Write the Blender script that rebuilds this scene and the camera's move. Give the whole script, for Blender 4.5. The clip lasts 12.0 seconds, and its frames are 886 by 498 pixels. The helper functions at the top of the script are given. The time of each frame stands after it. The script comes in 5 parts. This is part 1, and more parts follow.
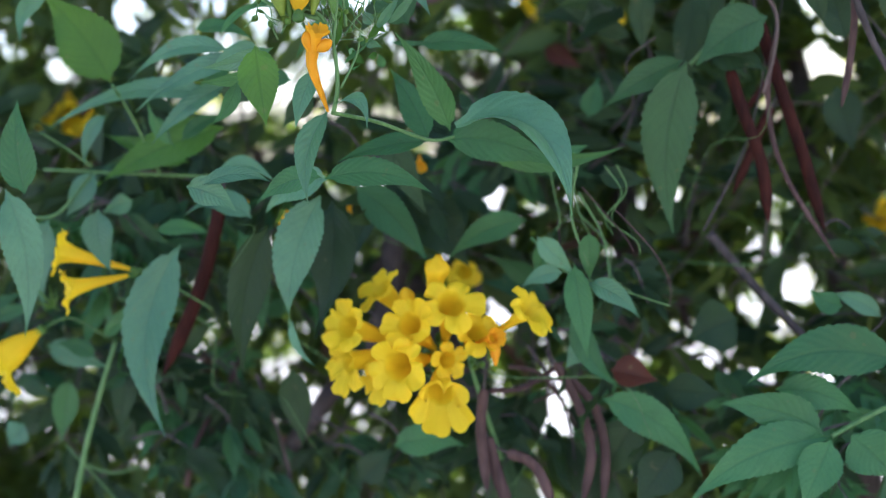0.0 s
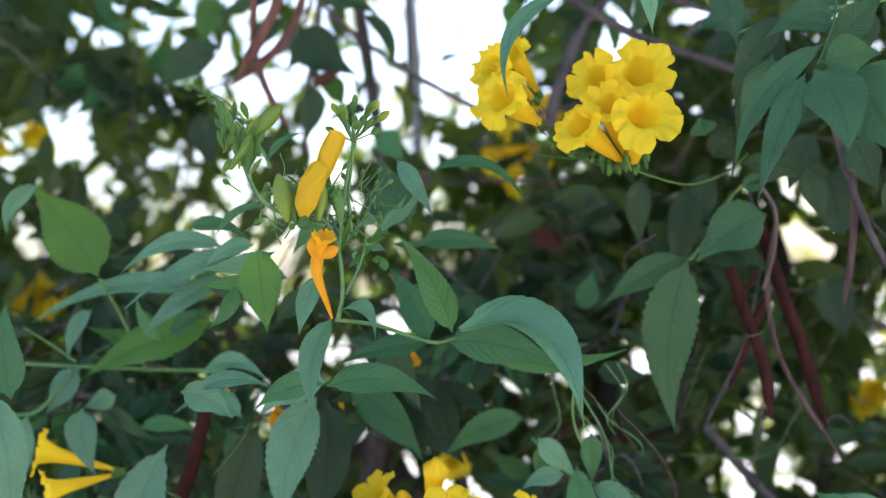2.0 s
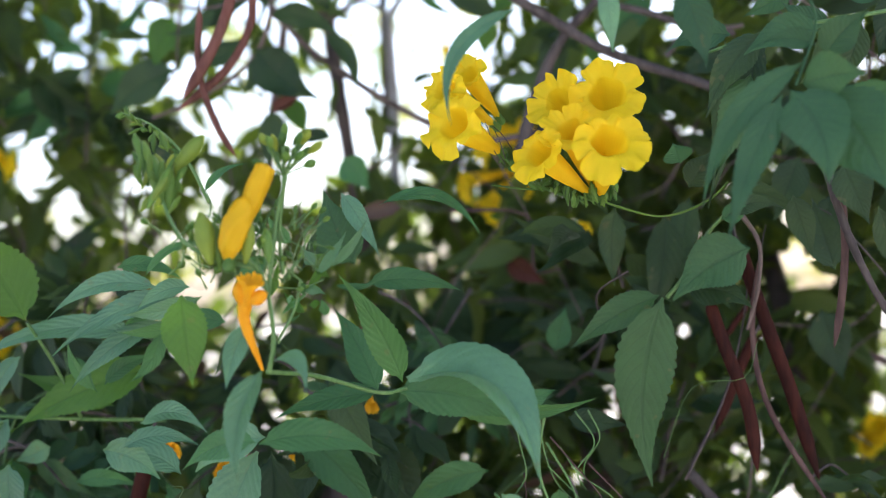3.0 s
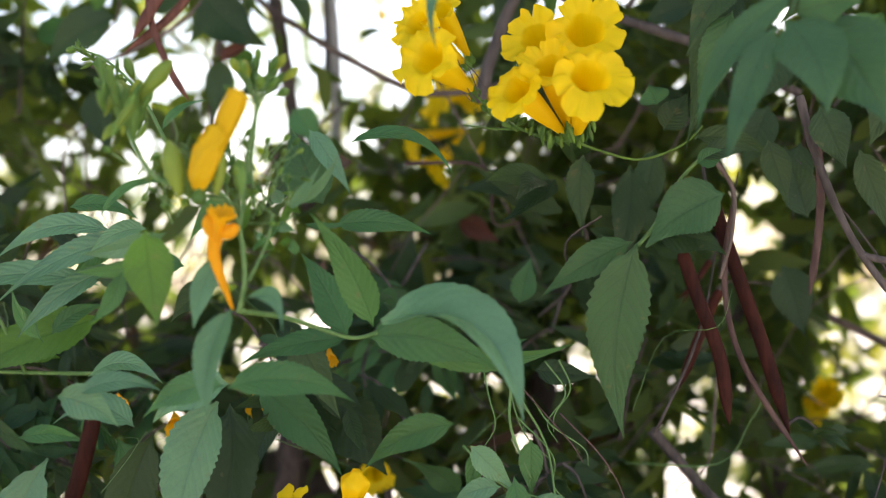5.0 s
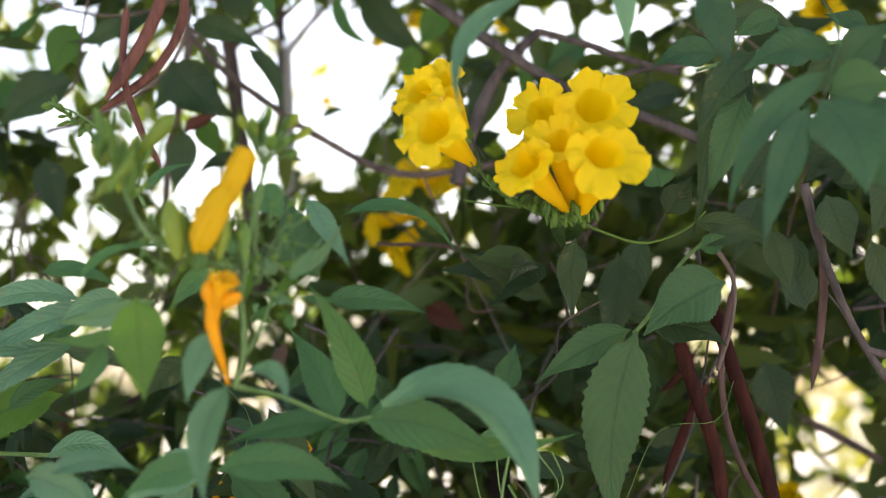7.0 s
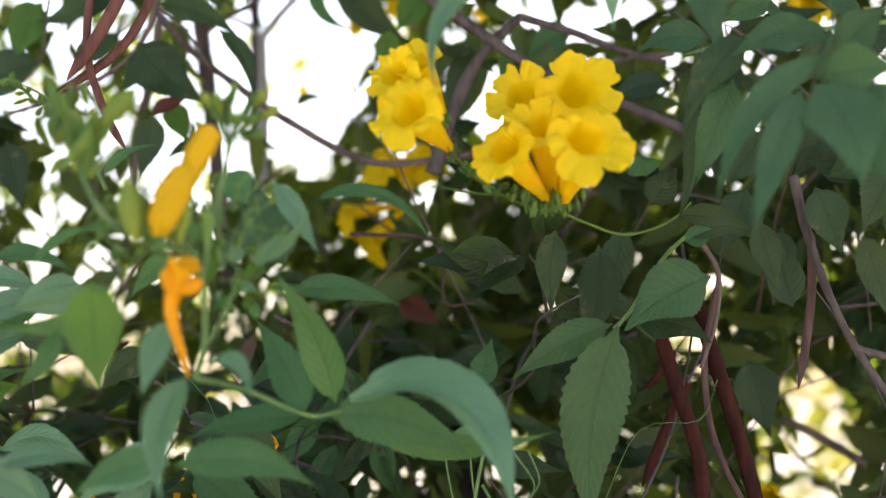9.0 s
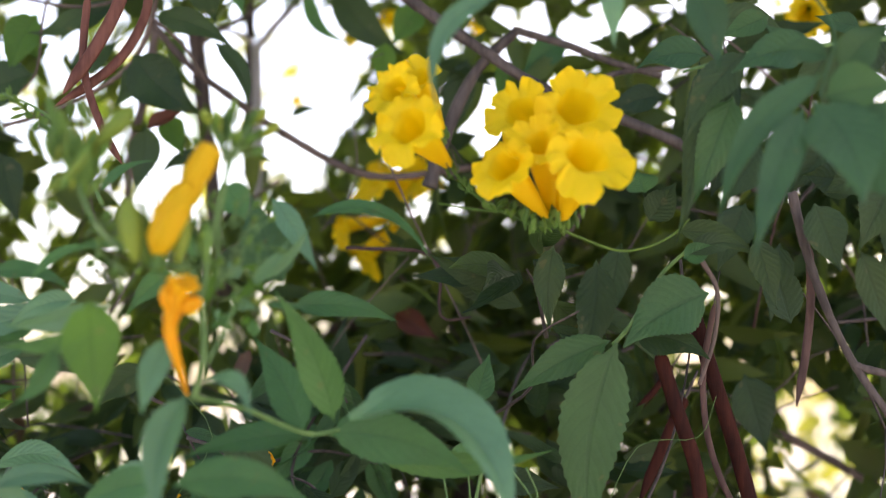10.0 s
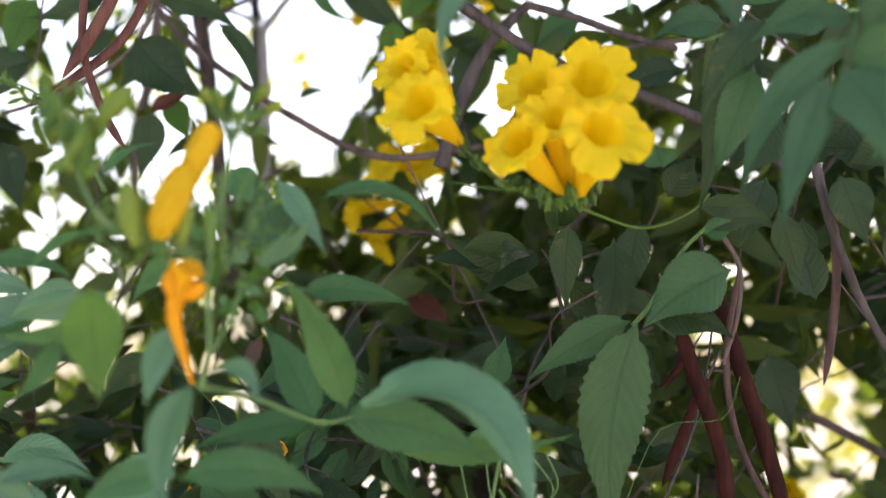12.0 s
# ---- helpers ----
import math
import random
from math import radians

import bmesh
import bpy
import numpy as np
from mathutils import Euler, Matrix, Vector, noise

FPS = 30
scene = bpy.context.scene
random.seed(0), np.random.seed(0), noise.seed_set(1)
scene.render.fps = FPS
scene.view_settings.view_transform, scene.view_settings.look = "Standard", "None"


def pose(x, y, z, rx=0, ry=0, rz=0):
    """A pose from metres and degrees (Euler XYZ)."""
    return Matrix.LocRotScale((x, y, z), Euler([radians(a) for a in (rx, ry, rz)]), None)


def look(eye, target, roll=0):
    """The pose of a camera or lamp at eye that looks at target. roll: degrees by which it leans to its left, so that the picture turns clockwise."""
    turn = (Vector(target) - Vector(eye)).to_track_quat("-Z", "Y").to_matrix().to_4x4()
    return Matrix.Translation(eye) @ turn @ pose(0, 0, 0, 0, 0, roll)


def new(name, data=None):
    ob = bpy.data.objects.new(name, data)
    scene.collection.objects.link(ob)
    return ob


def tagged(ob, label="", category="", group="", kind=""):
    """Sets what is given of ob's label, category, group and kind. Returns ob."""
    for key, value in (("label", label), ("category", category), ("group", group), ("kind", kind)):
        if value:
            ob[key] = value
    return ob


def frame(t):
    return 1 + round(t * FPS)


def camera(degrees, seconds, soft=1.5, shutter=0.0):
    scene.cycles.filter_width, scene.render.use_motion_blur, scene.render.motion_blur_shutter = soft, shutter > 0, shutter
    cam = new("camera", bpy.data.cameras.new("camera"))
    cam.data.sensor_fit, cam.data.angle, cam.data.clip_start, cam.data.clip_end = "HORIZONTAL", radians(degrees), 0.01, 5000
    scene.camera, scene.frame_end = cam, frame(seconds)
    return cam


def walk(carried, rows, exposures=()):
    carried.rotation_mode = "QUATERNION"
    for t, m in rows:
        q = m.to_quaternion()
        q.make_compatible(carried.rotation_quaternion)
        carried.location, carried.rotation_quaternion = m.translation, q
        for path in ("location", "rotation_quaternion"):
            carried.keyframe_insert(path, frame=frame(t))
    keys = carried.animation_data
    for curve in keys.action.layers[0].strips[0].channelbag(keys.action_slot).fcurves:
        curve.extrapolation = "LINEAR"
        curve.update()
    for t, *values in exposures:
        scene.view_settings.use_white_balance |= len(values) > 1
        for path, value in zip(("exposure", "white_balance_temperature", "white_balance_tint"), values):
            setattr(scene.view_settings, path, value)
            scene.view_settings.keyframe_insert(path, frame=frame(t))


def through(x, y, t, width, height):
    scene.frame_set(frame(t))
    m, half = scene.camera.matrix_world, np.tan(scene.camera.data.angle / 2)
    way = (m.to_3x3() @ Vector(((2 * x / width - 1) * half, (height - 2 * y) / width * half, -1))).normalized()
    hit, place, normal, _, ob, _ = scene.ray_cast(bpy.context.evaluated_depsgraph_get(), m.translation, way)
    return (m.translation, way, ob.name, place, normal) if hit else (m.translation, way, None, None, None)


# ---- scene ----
# ---------------- camera and its path ----------------
cam = camera(34, 12.0, soft=1.0)
cam.data.dof.use_dof = True
cam.data.dof.focus_distance = 1.0
cam.data.dof.aperture_fstop = 4.2
PATH = [
    (0.0, (0.1390, -1.0770, 1.4251), -11.27, -3.70, -1.86),
    (0.5, (0.1365, -1.0932, 1.4367), -11.29, -2.11, -2.05),
    (1.0, (0.1208, -1.0993, 1.4531), -10.88, -1.41, -2.49),
    (1.5, (0.1069, -1.0869, 1.4669), -9.72, 0.37, -1.86),
    (2.0, (0.0920, -1.0579, 1.4732), -8.82, 1.71, -1.81),
    (2.5, (0.0948, -1.0092, 1.4910), -7.77, 2.62, -1.24),
    (2.7, (0.1271, -0.9870, 1.4935), -9.63, 2.29, -2.32),
    (4.3, (0.0836, -0.9156, 1.4663), -7.54, 3.22, -1.39),
    (4.5, (0.0748, -0.9202, 1.4682), -6.75, 2.54, -1.55),
    (5.0, (0.0746, -0.9271, 1.4591), -5.82, 1.99, -2.11),
    (5.5, (0.0588, -0.9146, 1.4731), -4.40, 3.35, -1.58),
    (6.0, (0.0369, -0.9115, 1.4682), -2.87, 4.61, -1.52),
    (6.5, (0.0146, -0.8841, 1.4569), -2.37, 5.71, -0.82),
    (7.0, (0.0026, -0.8801, 1.4485), -1.49, 5.94, -0.62),
    (7.2, (0.0010, -0.8803, 1.4511), -1.16, 5.67, -0.45),
    (9.0, (0.0041, -0.8399, 1.4466), -0.63, 5.88, 0.03),
    (9.5, (0.0020, -0.8407, 1.4506), -0.14, 6.10, -0.12),
    (10.0, (-0.0015, -0.8373, 1.4534), -0.22, 6.12, 0.10),
    (10.5, (-0.0089, -0.8372, 1.4578), 0.06, 6.11, 0.27),
    (11.0, (-0.0079, -0.8300, 1.4620), -0.15, 4.96, -0.22),
    (11.3, (-0.0002, -0.8225, 1.4537), -0.64, 5.61, -0.45),
    (11.5, (-0.0040, -0.8187, 1.4607), -0.48, 5.19, -0.62),
    (12.0, (-0.0012, -0.8088, 1.4535), -0.77, 5.54, -0.91),
]


def aim(eye, pan, pitch, roll):
    a, b = radians(pan), radians(pitch)
    way = Vector((math.sin(a) * math.cos(b), math.cos(a) * math.cos(b), math.sin(b)))
    return look(eye, Vector(eye) + way, roll)


walk(cam, [(t, aim(eye, pan, pitch, roll)) for t, eye, pan, pitch, roll in PATH],
     exposures=[(0.0, 1.97, 5700, 15), (2.5, 2.04, 6150, 17), (5.5, 2.00, 7450, 16), (9.0, 2.03, 7400, 20), (12.0, 2.06, 7150, 22)])

# ---------------- sky and sun ----------------
SUN_AZ, SUN_EL = 40.0, 52.0
world = bpy.data.worlds.new("sky")
scene.world = world
world.use_nodes = True
wn = world.node_tree
sky = wn.nodes.new("ShaderNodeTexSky")
sky.sky_type = 'NISHITA'
sky.sun_disc = False
sky.sun_elevation = radians(SUN_EL)
sky.sun_rotation = radians(SUN_AZ)
sky.air_density, sky.dust_density, sky.ozone_density = 1.0, 3.0, 1.0
wn.nodes["Background"].inputs["Strength"].default_value = 0.14
wn.links.new(sky.outputs[0], wn.nodes["Background"].inputs["Color"])
sun_data = bpy.data.lights.new("sun", 'SUN')
sun_data.energy, sun_data.angle, sun_data.color = 3.0, radians(2.0), (1.0, 0.94, 0.84)
sun = new("sun", sun_data)
sun_from = Vector((math.sin(radians(SUN_AZ)) * math.cos(radians(SUN_EL)),
                   math.cos(radians(SUN_AZ)) * math.cos(radians(SUN_EL)), math.sin(radians(SUN_EL))))
sun.matrix_world = look(sun_from * 30, (0, 0, 0))


# ---------------- materials ----------------
class Nodes:
    def __init__(self, name):
        self.mat = bpy.data.materials.new(name)
        self.mat.use_nodes = True
        self.tree = self.mat.node_tree
        self.bsdf = self.tree.nodes["Principled BSDF"]
        self.out = self.tree.nodes["Material Output"]

    def add(self, kind, **values):
        n = self.tree.nodes.new(kind)
        for k, v in values.items():
            n.inputs[k].default_value = v
        return n

    def link(self, a, b):
        self.tree.links.new(a, b)

    def math(self, op, a, b=None, c=None):
        n = self.tree.nodes.new("ShaderNodeMath")
        n.operation = op
        for i, v in enumerate((a, b, c)):
            if v is None:
                continue
            if isinstance(v, (int, float)):
                n.inputs[i].default_value = v
            else:
                self.link(v, n.inputs[i])
        return n.outputs[0]

    def mix(self, fac, a, b, blend='MIX'):
        n = self.tree.nodes.new("ShaderNodeMix")
        n.data_type, n.blend_type = 'RGBA', blend
        for i, v in ((0, fac), (6, a), (7, b)):
            if isinstance(v, (int, float)):
                n.inputs[i].default_value = v
            elif isinstance(v, tuple):
                n.inputs[i].default_value = (*v, 1.0)
            else:
                self.link(v, n.inputs[i])
        return n.outputs[2]

    def noise(self, scale, detail=3.0, rough=0.55, vec=None):
        n = self.add("ShaderNodeTexNoise", Scale=scale, Detail=detail, Roughness=rough)
        if vec is None:
            vec = self.tree.nodes.new("ShaderNodeTexCoord").outputs["Object"]
        self.link(vec, n.inputs["Vector"])
        return n.outputs["Fac"]

    def ramp(self, fac, lo, hi):
        n = self.tree.nodes.new("ShaderNodeMapRange")
        n.interpolation_type = 'SMOOTHSTEP'
        n.inputs["From Min"].default_value, n.inputs["From Max"].default_value = lo, hi
        self.link(fac, n.inputs["Value"])
        return n.outputs["Result"]

    def bump(self, height, strength, distance):
        n = self.add("ShaderNodeBump", Strength=strength, Distance=distance)
        self.link(height, n.inputs["Height"])
        self.link(n.outputs[0], self.bsdf.inputs["Normal"])
        return n.outputs[0]

    def see_through(self, colour, amount):
        """Light that passes through a thin blade."""
        t = self.tree.nodes.new("ShaderNodeBsdfTranslucent")
        if isinstance(colour, tuple):
            t.inputs["Color"].default_value = (*colour, 1.0)
        else:
            self.link(colour, t.inputs["Color"])
        m = self.tree.nodes.new("ShaderNodeMixShader")
        m.inputs[0].default_value = amount
        self.link(self.bsdf.outputs[0], m.inputs[1])
        self.link(t.outputs[0], m.inputs[2])
        self.link(m.outputs[0], self.out.inputs["Surface"])


def leaf_material(name, dark, light, through, rough=0.46, veins=True, island=False, amount=0.3, gloss=0.28, warm=0.35):
    n = Nodes(name)
    if island:
        chance = n.tree.nodes.new("ShaderNodeNewGeometry").outputs["Random Per Island"]
    else:
        chance = n.tree.nodes.new("ShaderNodeObjectInfo").outputs["Random"]
    blot = n.noise(26.0, 4.0)
    fine = n.noise(420.0, 2.0)
    tone = n.math('ADD', n.math('MULTIPLY', chance, 0.65), n.math('MULTIPLY', n.math('SUBTRACT', blot, 0.5), 0.9))
    col = n.mix(n.ramp(tone, 0.0, 0.8), dark, light)
    col = n.mix(n.math('MULTIPLY', n.ramp(fine, 0.42, 0.75), 0.22), col, tuple(0.55 * c for c in dark))
    turn = n.math('FRACT', n.math('MULTIPLY', chance, 7.31))
    col = n.mix(n.math('MULTIPLY', n.ramp(turn, 0.45, 1.0), warm), col, tuple(c * k for c, k in zip(light, (1.35, 1.05, 0.55))))
    spots = n.ramp(n.noise(95.0, 1.0), 0.70, 0.76)
    col = n.mix(n.math('MULTIPLY', spots, 0.35), col, (0.16, 0.13, 0.05))
    thru = n.mix(n.ramp(tone, 0.0, 0.8), tuple(0.7 * c for c in through), through)
    if veins:
        uv = n.tree.nodes.new("ShaderNodeUVMap").outputs[0]
        sep = n.tree.nodes.new("ShaderNodeSeparateXYZ")
        n.link(uv, sep.inputs[0])
        a = n.math('MULTIPLY', n.math('ABSOLUTE', n.math('SUBTRACT', sep.outputs[0], 0.5)), 2.0)
        lane = n.math('SUBTRACT', sep.outputs[1], n.math('MULTIPLY', n.math('POWER', a, 1.25), 0.22))
        bent = n.math('ADD', lane, n.math('MULTIPLY', n.noise(28.0, 2.0), 0.09))
        wave = n.math('SINE', n.math('MULTIPLY', bent, 70.0))
        vein = n.ramp(wave, 0.80, 1.0)
        rib = n.math('SUBTRACT', 1.0, n.ramp(a, 0.03, 0.12))
        lines = n.math('MAXIMUM', n.math('MULTIPLY', vein, 0.55), rib)
        col = n.mix(n.math('MULTIPLY', lines, 0.14), col, tuple(0.6 * c for c in dark))
        thru = n.mix(n.math('MULTIPLY', lines, 0.4), thru, tuple(0.5 * c for c in through))
        puff = n.math('ADD', n.math('MULTIPLY', wave, -0.35), n.math('MULTIPLY', rib, -1.6))
        net = n.tree.nodes.new("ShaderNodeTexVoronoi")
        net.feature = 'DISTANCE_TO_EDGE'
        net.inputs["Scale"].default_value = 330.0
        n.link(n.tree.nodes.new("ShaderNodeTexCoord").outputs["Object"], net.inputs["Vector"])
        cells = n.ramp(net.outputs["Distance"], 0.0, 0.25)
        height = n.math('ADD', n.math('ADD', puff, n.math('MULTIPLY', fine, 0.6)), n.math('MULTIPLY', cells, 0.15))
        n.bump(height, 0.42, 0.0010)
    n.link(col, n.bsdf.inputs["Base Color"])
    n.link(n.math('ADD', n.math('MULTIPLY', n.ramp(blot, 0.3, 0.75), 0.22), rough - 0.12), n.bsdf.inputs["Roughness"])
    n.bsdf.inputs["Specular IOR Level"].default_value = gloss
    n.see_through(thru, amount)
    return n.mat


def petal_material(name, face, deep, through):
    n = Nodes(name)
    uv = n.tree.nodes.new("ShaderNodeUVMap").outputs[0]
    sep = n.tree.nodes.new("ShaderNodeSeparateXYZ")
    n.link(uv, sep.inputs[0])
    tube = n.math('SUBTRACT', 1.0, n.ramp(sep.outputs[1], 0.15, 0.85))
    streak = n.ramp(n.math('SINE', n.math('MULTIPLY', sep.outputs[0], 188.5)), 0.2, 1.0)
    col = n.mix(n.math('MULTIPLY', tube, 0.30), face, deep)
    col = n.mix(n.math('MULTIPLY', n.math('MULTIPLY', streak, 0.22), n.math('ADD', tube, 0.25)), col, deep)
    blot = n.noise(120.0, 3.0)
    col = n.mix(n.math('MULTIPLY', n.ramp(blot, 0.35, 0.8), 0.25), col, tuple(min(1.0, 1.1 * c) for c in face))
    n.link(col, n.bsdf.inputs["Base Color"])
    n.bsdf.inputs["Roughness"].default_value = 0.55
    n.bsdf.inputs["Specular IOR Level"].default_value = 0.25
    wob = n.math('ADD', n.math('MULTIPLY', blot, 1.0), n.math('MULTIPLY', streak, 0.2))
    n.bump(wob, 0.25, 0.0010)
    n.see_through(through, 0.45)
    return n.mat


def bark_material(name, dark, light, rough=0.75, scale=60.0, grain=(1, 1, 0.12), gloss=0.3):
    n = Nodes(name)
    tc = n.tree.nodes.new("ShaderNodeTexCoord")
    mp = n.add("ShaderNodeMapping", Scale=grain)
    n.link(tc.outputs["Object"], mp.inputs["Vector"])
    long = n.noise(scale * 3, 5.0, 0.6, mp.outputs[0])
    blot = n.noise(scale * 0.5, 3.0)
    tone = n.math('ADD', n.math('MULTIPLY', long, 0.6), n.math('MULTIPLY', blot, 0.5))
    col = n.mix(n.ramp(tone, 0.38, 0.72), dark, light)
    n.link(col, n.bsdf.inputs["Base Color"])
    n.bsdf.inputs["Roughness"].default_value = rough
    n.bsdf.inputs["Specular IOR Level"].default_value = gloss
    n.bump(long, 0.5, 0.0015)
    return n.mat


LEAF = leaf_material("leaf_green", (0.034, 0.108, 0.036), (0.070, 0.190, 0.066), (0.10, 0.28, 0.03))
# paler, bluer leaf green: the sheen of the sky is put into the colour
PALE = leaf_material("leaf_pale_green_sky_sheen", (0.066, 0.165, 0.082), (0.126, 0.270, 0.136), (0.12, 0.30, 0.05), warm=0.2, gloss=0.5)
# deep green leaflets; on overhanging and lower shoots it also carries painted shade
DEEP = leaf_material("leaf_deep_green_and_shade", (0.025, 0.070, 0.031), (0.050, 0.120, 0.050), (0.07, 0.19, 0.03), gloss=0.22, warm=0.3)
# darker copy of the leaf green, with the inner shrub's shade put into its colour
SHADED = leaf_material("leaf_green_shade_tinted", (0.013, 0.036, 0.013), (0.038, 0.076, 0.027), (0.08, 0.15, 0.025), rough=0.55, gloss=0.3)
# lighter leaf green, its colour raised to look lit from behind
LIME = leaf_material("leaf_light_green_backlit", (0.044, 0.124, 0.020), (0.078, 0.182, 0.030), (0.15, 0.33, 0.02), amount=0.42)
DEAD = leaf_material("leaf_dead_red_brown", (0.050, 0.016, 0.011), (0.105, 0.034, 0.022), (0.16, 0.04, 0.015))
# leaf green with reflectance lowered to paint the gloom inside the shrub
FAR_LEAF = leaf_material("far_leaf", (0.024, 0.048, 0.017), (0.075, 0.118, 0.036), (0.20, 0.31, 0.03), veins=False, island=True, amount=0.34, gloss=0.25, rough=0.6, warm=0.8)
# lit copy of the far leaf: sunlight put into a brighter yellow-green
FAR_SUNLIT = leaf_material("far_leaf_sunlit_tint", (0.09, 0.13, 0.025), (0.24, 0.25, 0.045), (0.36, 0.38, 0.04), veins=False, island=True, amount=0.5)
BROWN = leaf_material("far_leaf_brown", (0.045, 0.026, 0.018), (0.13, 0.075, 0.045), (0.16, 0.08, 0.03), veins=False, island=True, amount=0.2)
PETAL = petal_material("petal_yellow", (0.85, 0.62, 0.012), (0.78, 0.44, 0.006), (0.92, 0.64, 0.012))
GOLDEN = petal_material("petal_bud_golden", (0.70, 0.47, 0.012), (0.60, 0.33, 0.006), (0.74, 0.48, 0.012))
WILT = petal_material("petal_wilted_orange", (0.86, 0.47, 0.012), (0.74, 0.27, 0.008), (0.86, 0.38, 0.01))
CALYX = leaf_material("calyx_green", (0.055, 0.13, 0.025), (0.12, 0.23, 0.045), (0.22, 0.38, 0.05), veins=False)
BUD = leaf_material("bud_yellow_green", (0.15, 0.23, 0.035), (0.28, 0.35, 0.04), (0.36, 0.44, 0.04), veins=False)
STEM = bark_material("green_stem", (0.060, 0.135, 0.036), (0.115, 0.205, 0.062), rough=0.5, scale=90)
TWIG = bark_material("grey_brown_twig", (0.034, 0.026, 0.023), (0.098, 0.076, 0.068))
TRUNK = bark_material("dark_trunk_bark", (0.045, 0.032, 0.027), (0.14, 0.10, 0.085), scale=30)
POD = bark_material("pod_dark_red_brown", (0.016, 0.004, 0.003), (0.048, 0.012, 0.007), rough=0.65, gloss=0.1)
POD_TAN = bark_material("pod_tan_pink", (0.042, 0.022, 0.019), (0.098, 0.055, 0.046), rough=0.7, gloss=0.2)


def ground_material():
    n = Nodes("pale_dry_soil")
    a, b = n.noise(0.6, 6.0), n.noise(40.0, 5.0)
    tone = n.math('ADD', n.math('MULTIPLY', a, 0.6), n.math('MULTIPLY', b, 0.4))
    n.link(n.mix(n.ramp(tone, 0.3, 0.7), (0.38, 0.36, 0.32), (0.56, 0.54, 0.50)), n.bsdf.inputs["Base Color"])
    n.bsdf.inputs["Roughness"].default_value = 0.95
    n.bump(b, 0.6, 0.02)
    return n.mat


SOIL = ground_material()
# bark lightened so its colour carries the haze of the bright sky
HAZED = bark_material("bark_paled_by_glare", (0.30, 0.28, 0.27), (0.52, 0.49, 0.47), scale=40)
POD_RED = bark_material("pod_reddish_tan", (0.070, 0.024, 0.017), (0.15, 0.058, 0.040), rough=0.6, gloss=0.2)


# ---------------- building helpers ----------------
def part(name, bm, material, parent, label=""):
    """One mesh object out of a bmesh given in world space, under a thing or a part."""
    me = bpy.data.meshes.new(name)
    root = parent
    while root.parent:
        root = root.parent
    bmesh.ops.translate(bm, verts=bm.verts, vec=-root.location)
    bm.to_mesh(me)
    bm.free()
    for p in me.polygons:
        p.use_smooth = True
    me.materials.append(material)
    ob = new(name, me)
    ob.parent = parent
    if label:
        tagged(ob, label)
    return ob


def thing(name, at, label, category, group="", kind=""):
    ob = new(name)
    ob.empty_display_size = 0.01
    ob.location = at
    return tagged(ob, label, category, group, kind)


def lone(name, bm, material, at, label, category, group="", kind=""):
    """A thing that is one mesh."""
    me = bpy.data.meshes.new(name)
    bmesh.ops.translate(bm, verts=bm.verts, vec=-Vector(at))
    bm.to_mesh(me)
    bm.free()
    for p in me.polygons:
        p.use_smooth = True
    me.materials.append(material)
    ob = new(name, me)
    ob.location = at
    return tagged(ob, label, category, group, kind)


FRONT = Vector((0.0, -1.0, 0.12)).normalized()


BLADE = ((0.0, 0.0), (0.05, 0.30), (0.12, 0.60), (0.22, 0.90), (0.33, 1.0), (0.46, 0.93), (0.58, 0.74), (0.70, 0.49), (0.80, 0.28),
         (0.88, 0.14), (0.94, 0.07), (1.0, 0.0))


def blade_width(s):
    """Half width of a long-pointed leaflet along its length, 0 to 1."""
    for (a, p), (b, q) in zip(BLADE, BLADE[1:]):
        if s <= b:
            return p + (q - p) * max(0.0, s - a) / (b - a)
    return 0.0


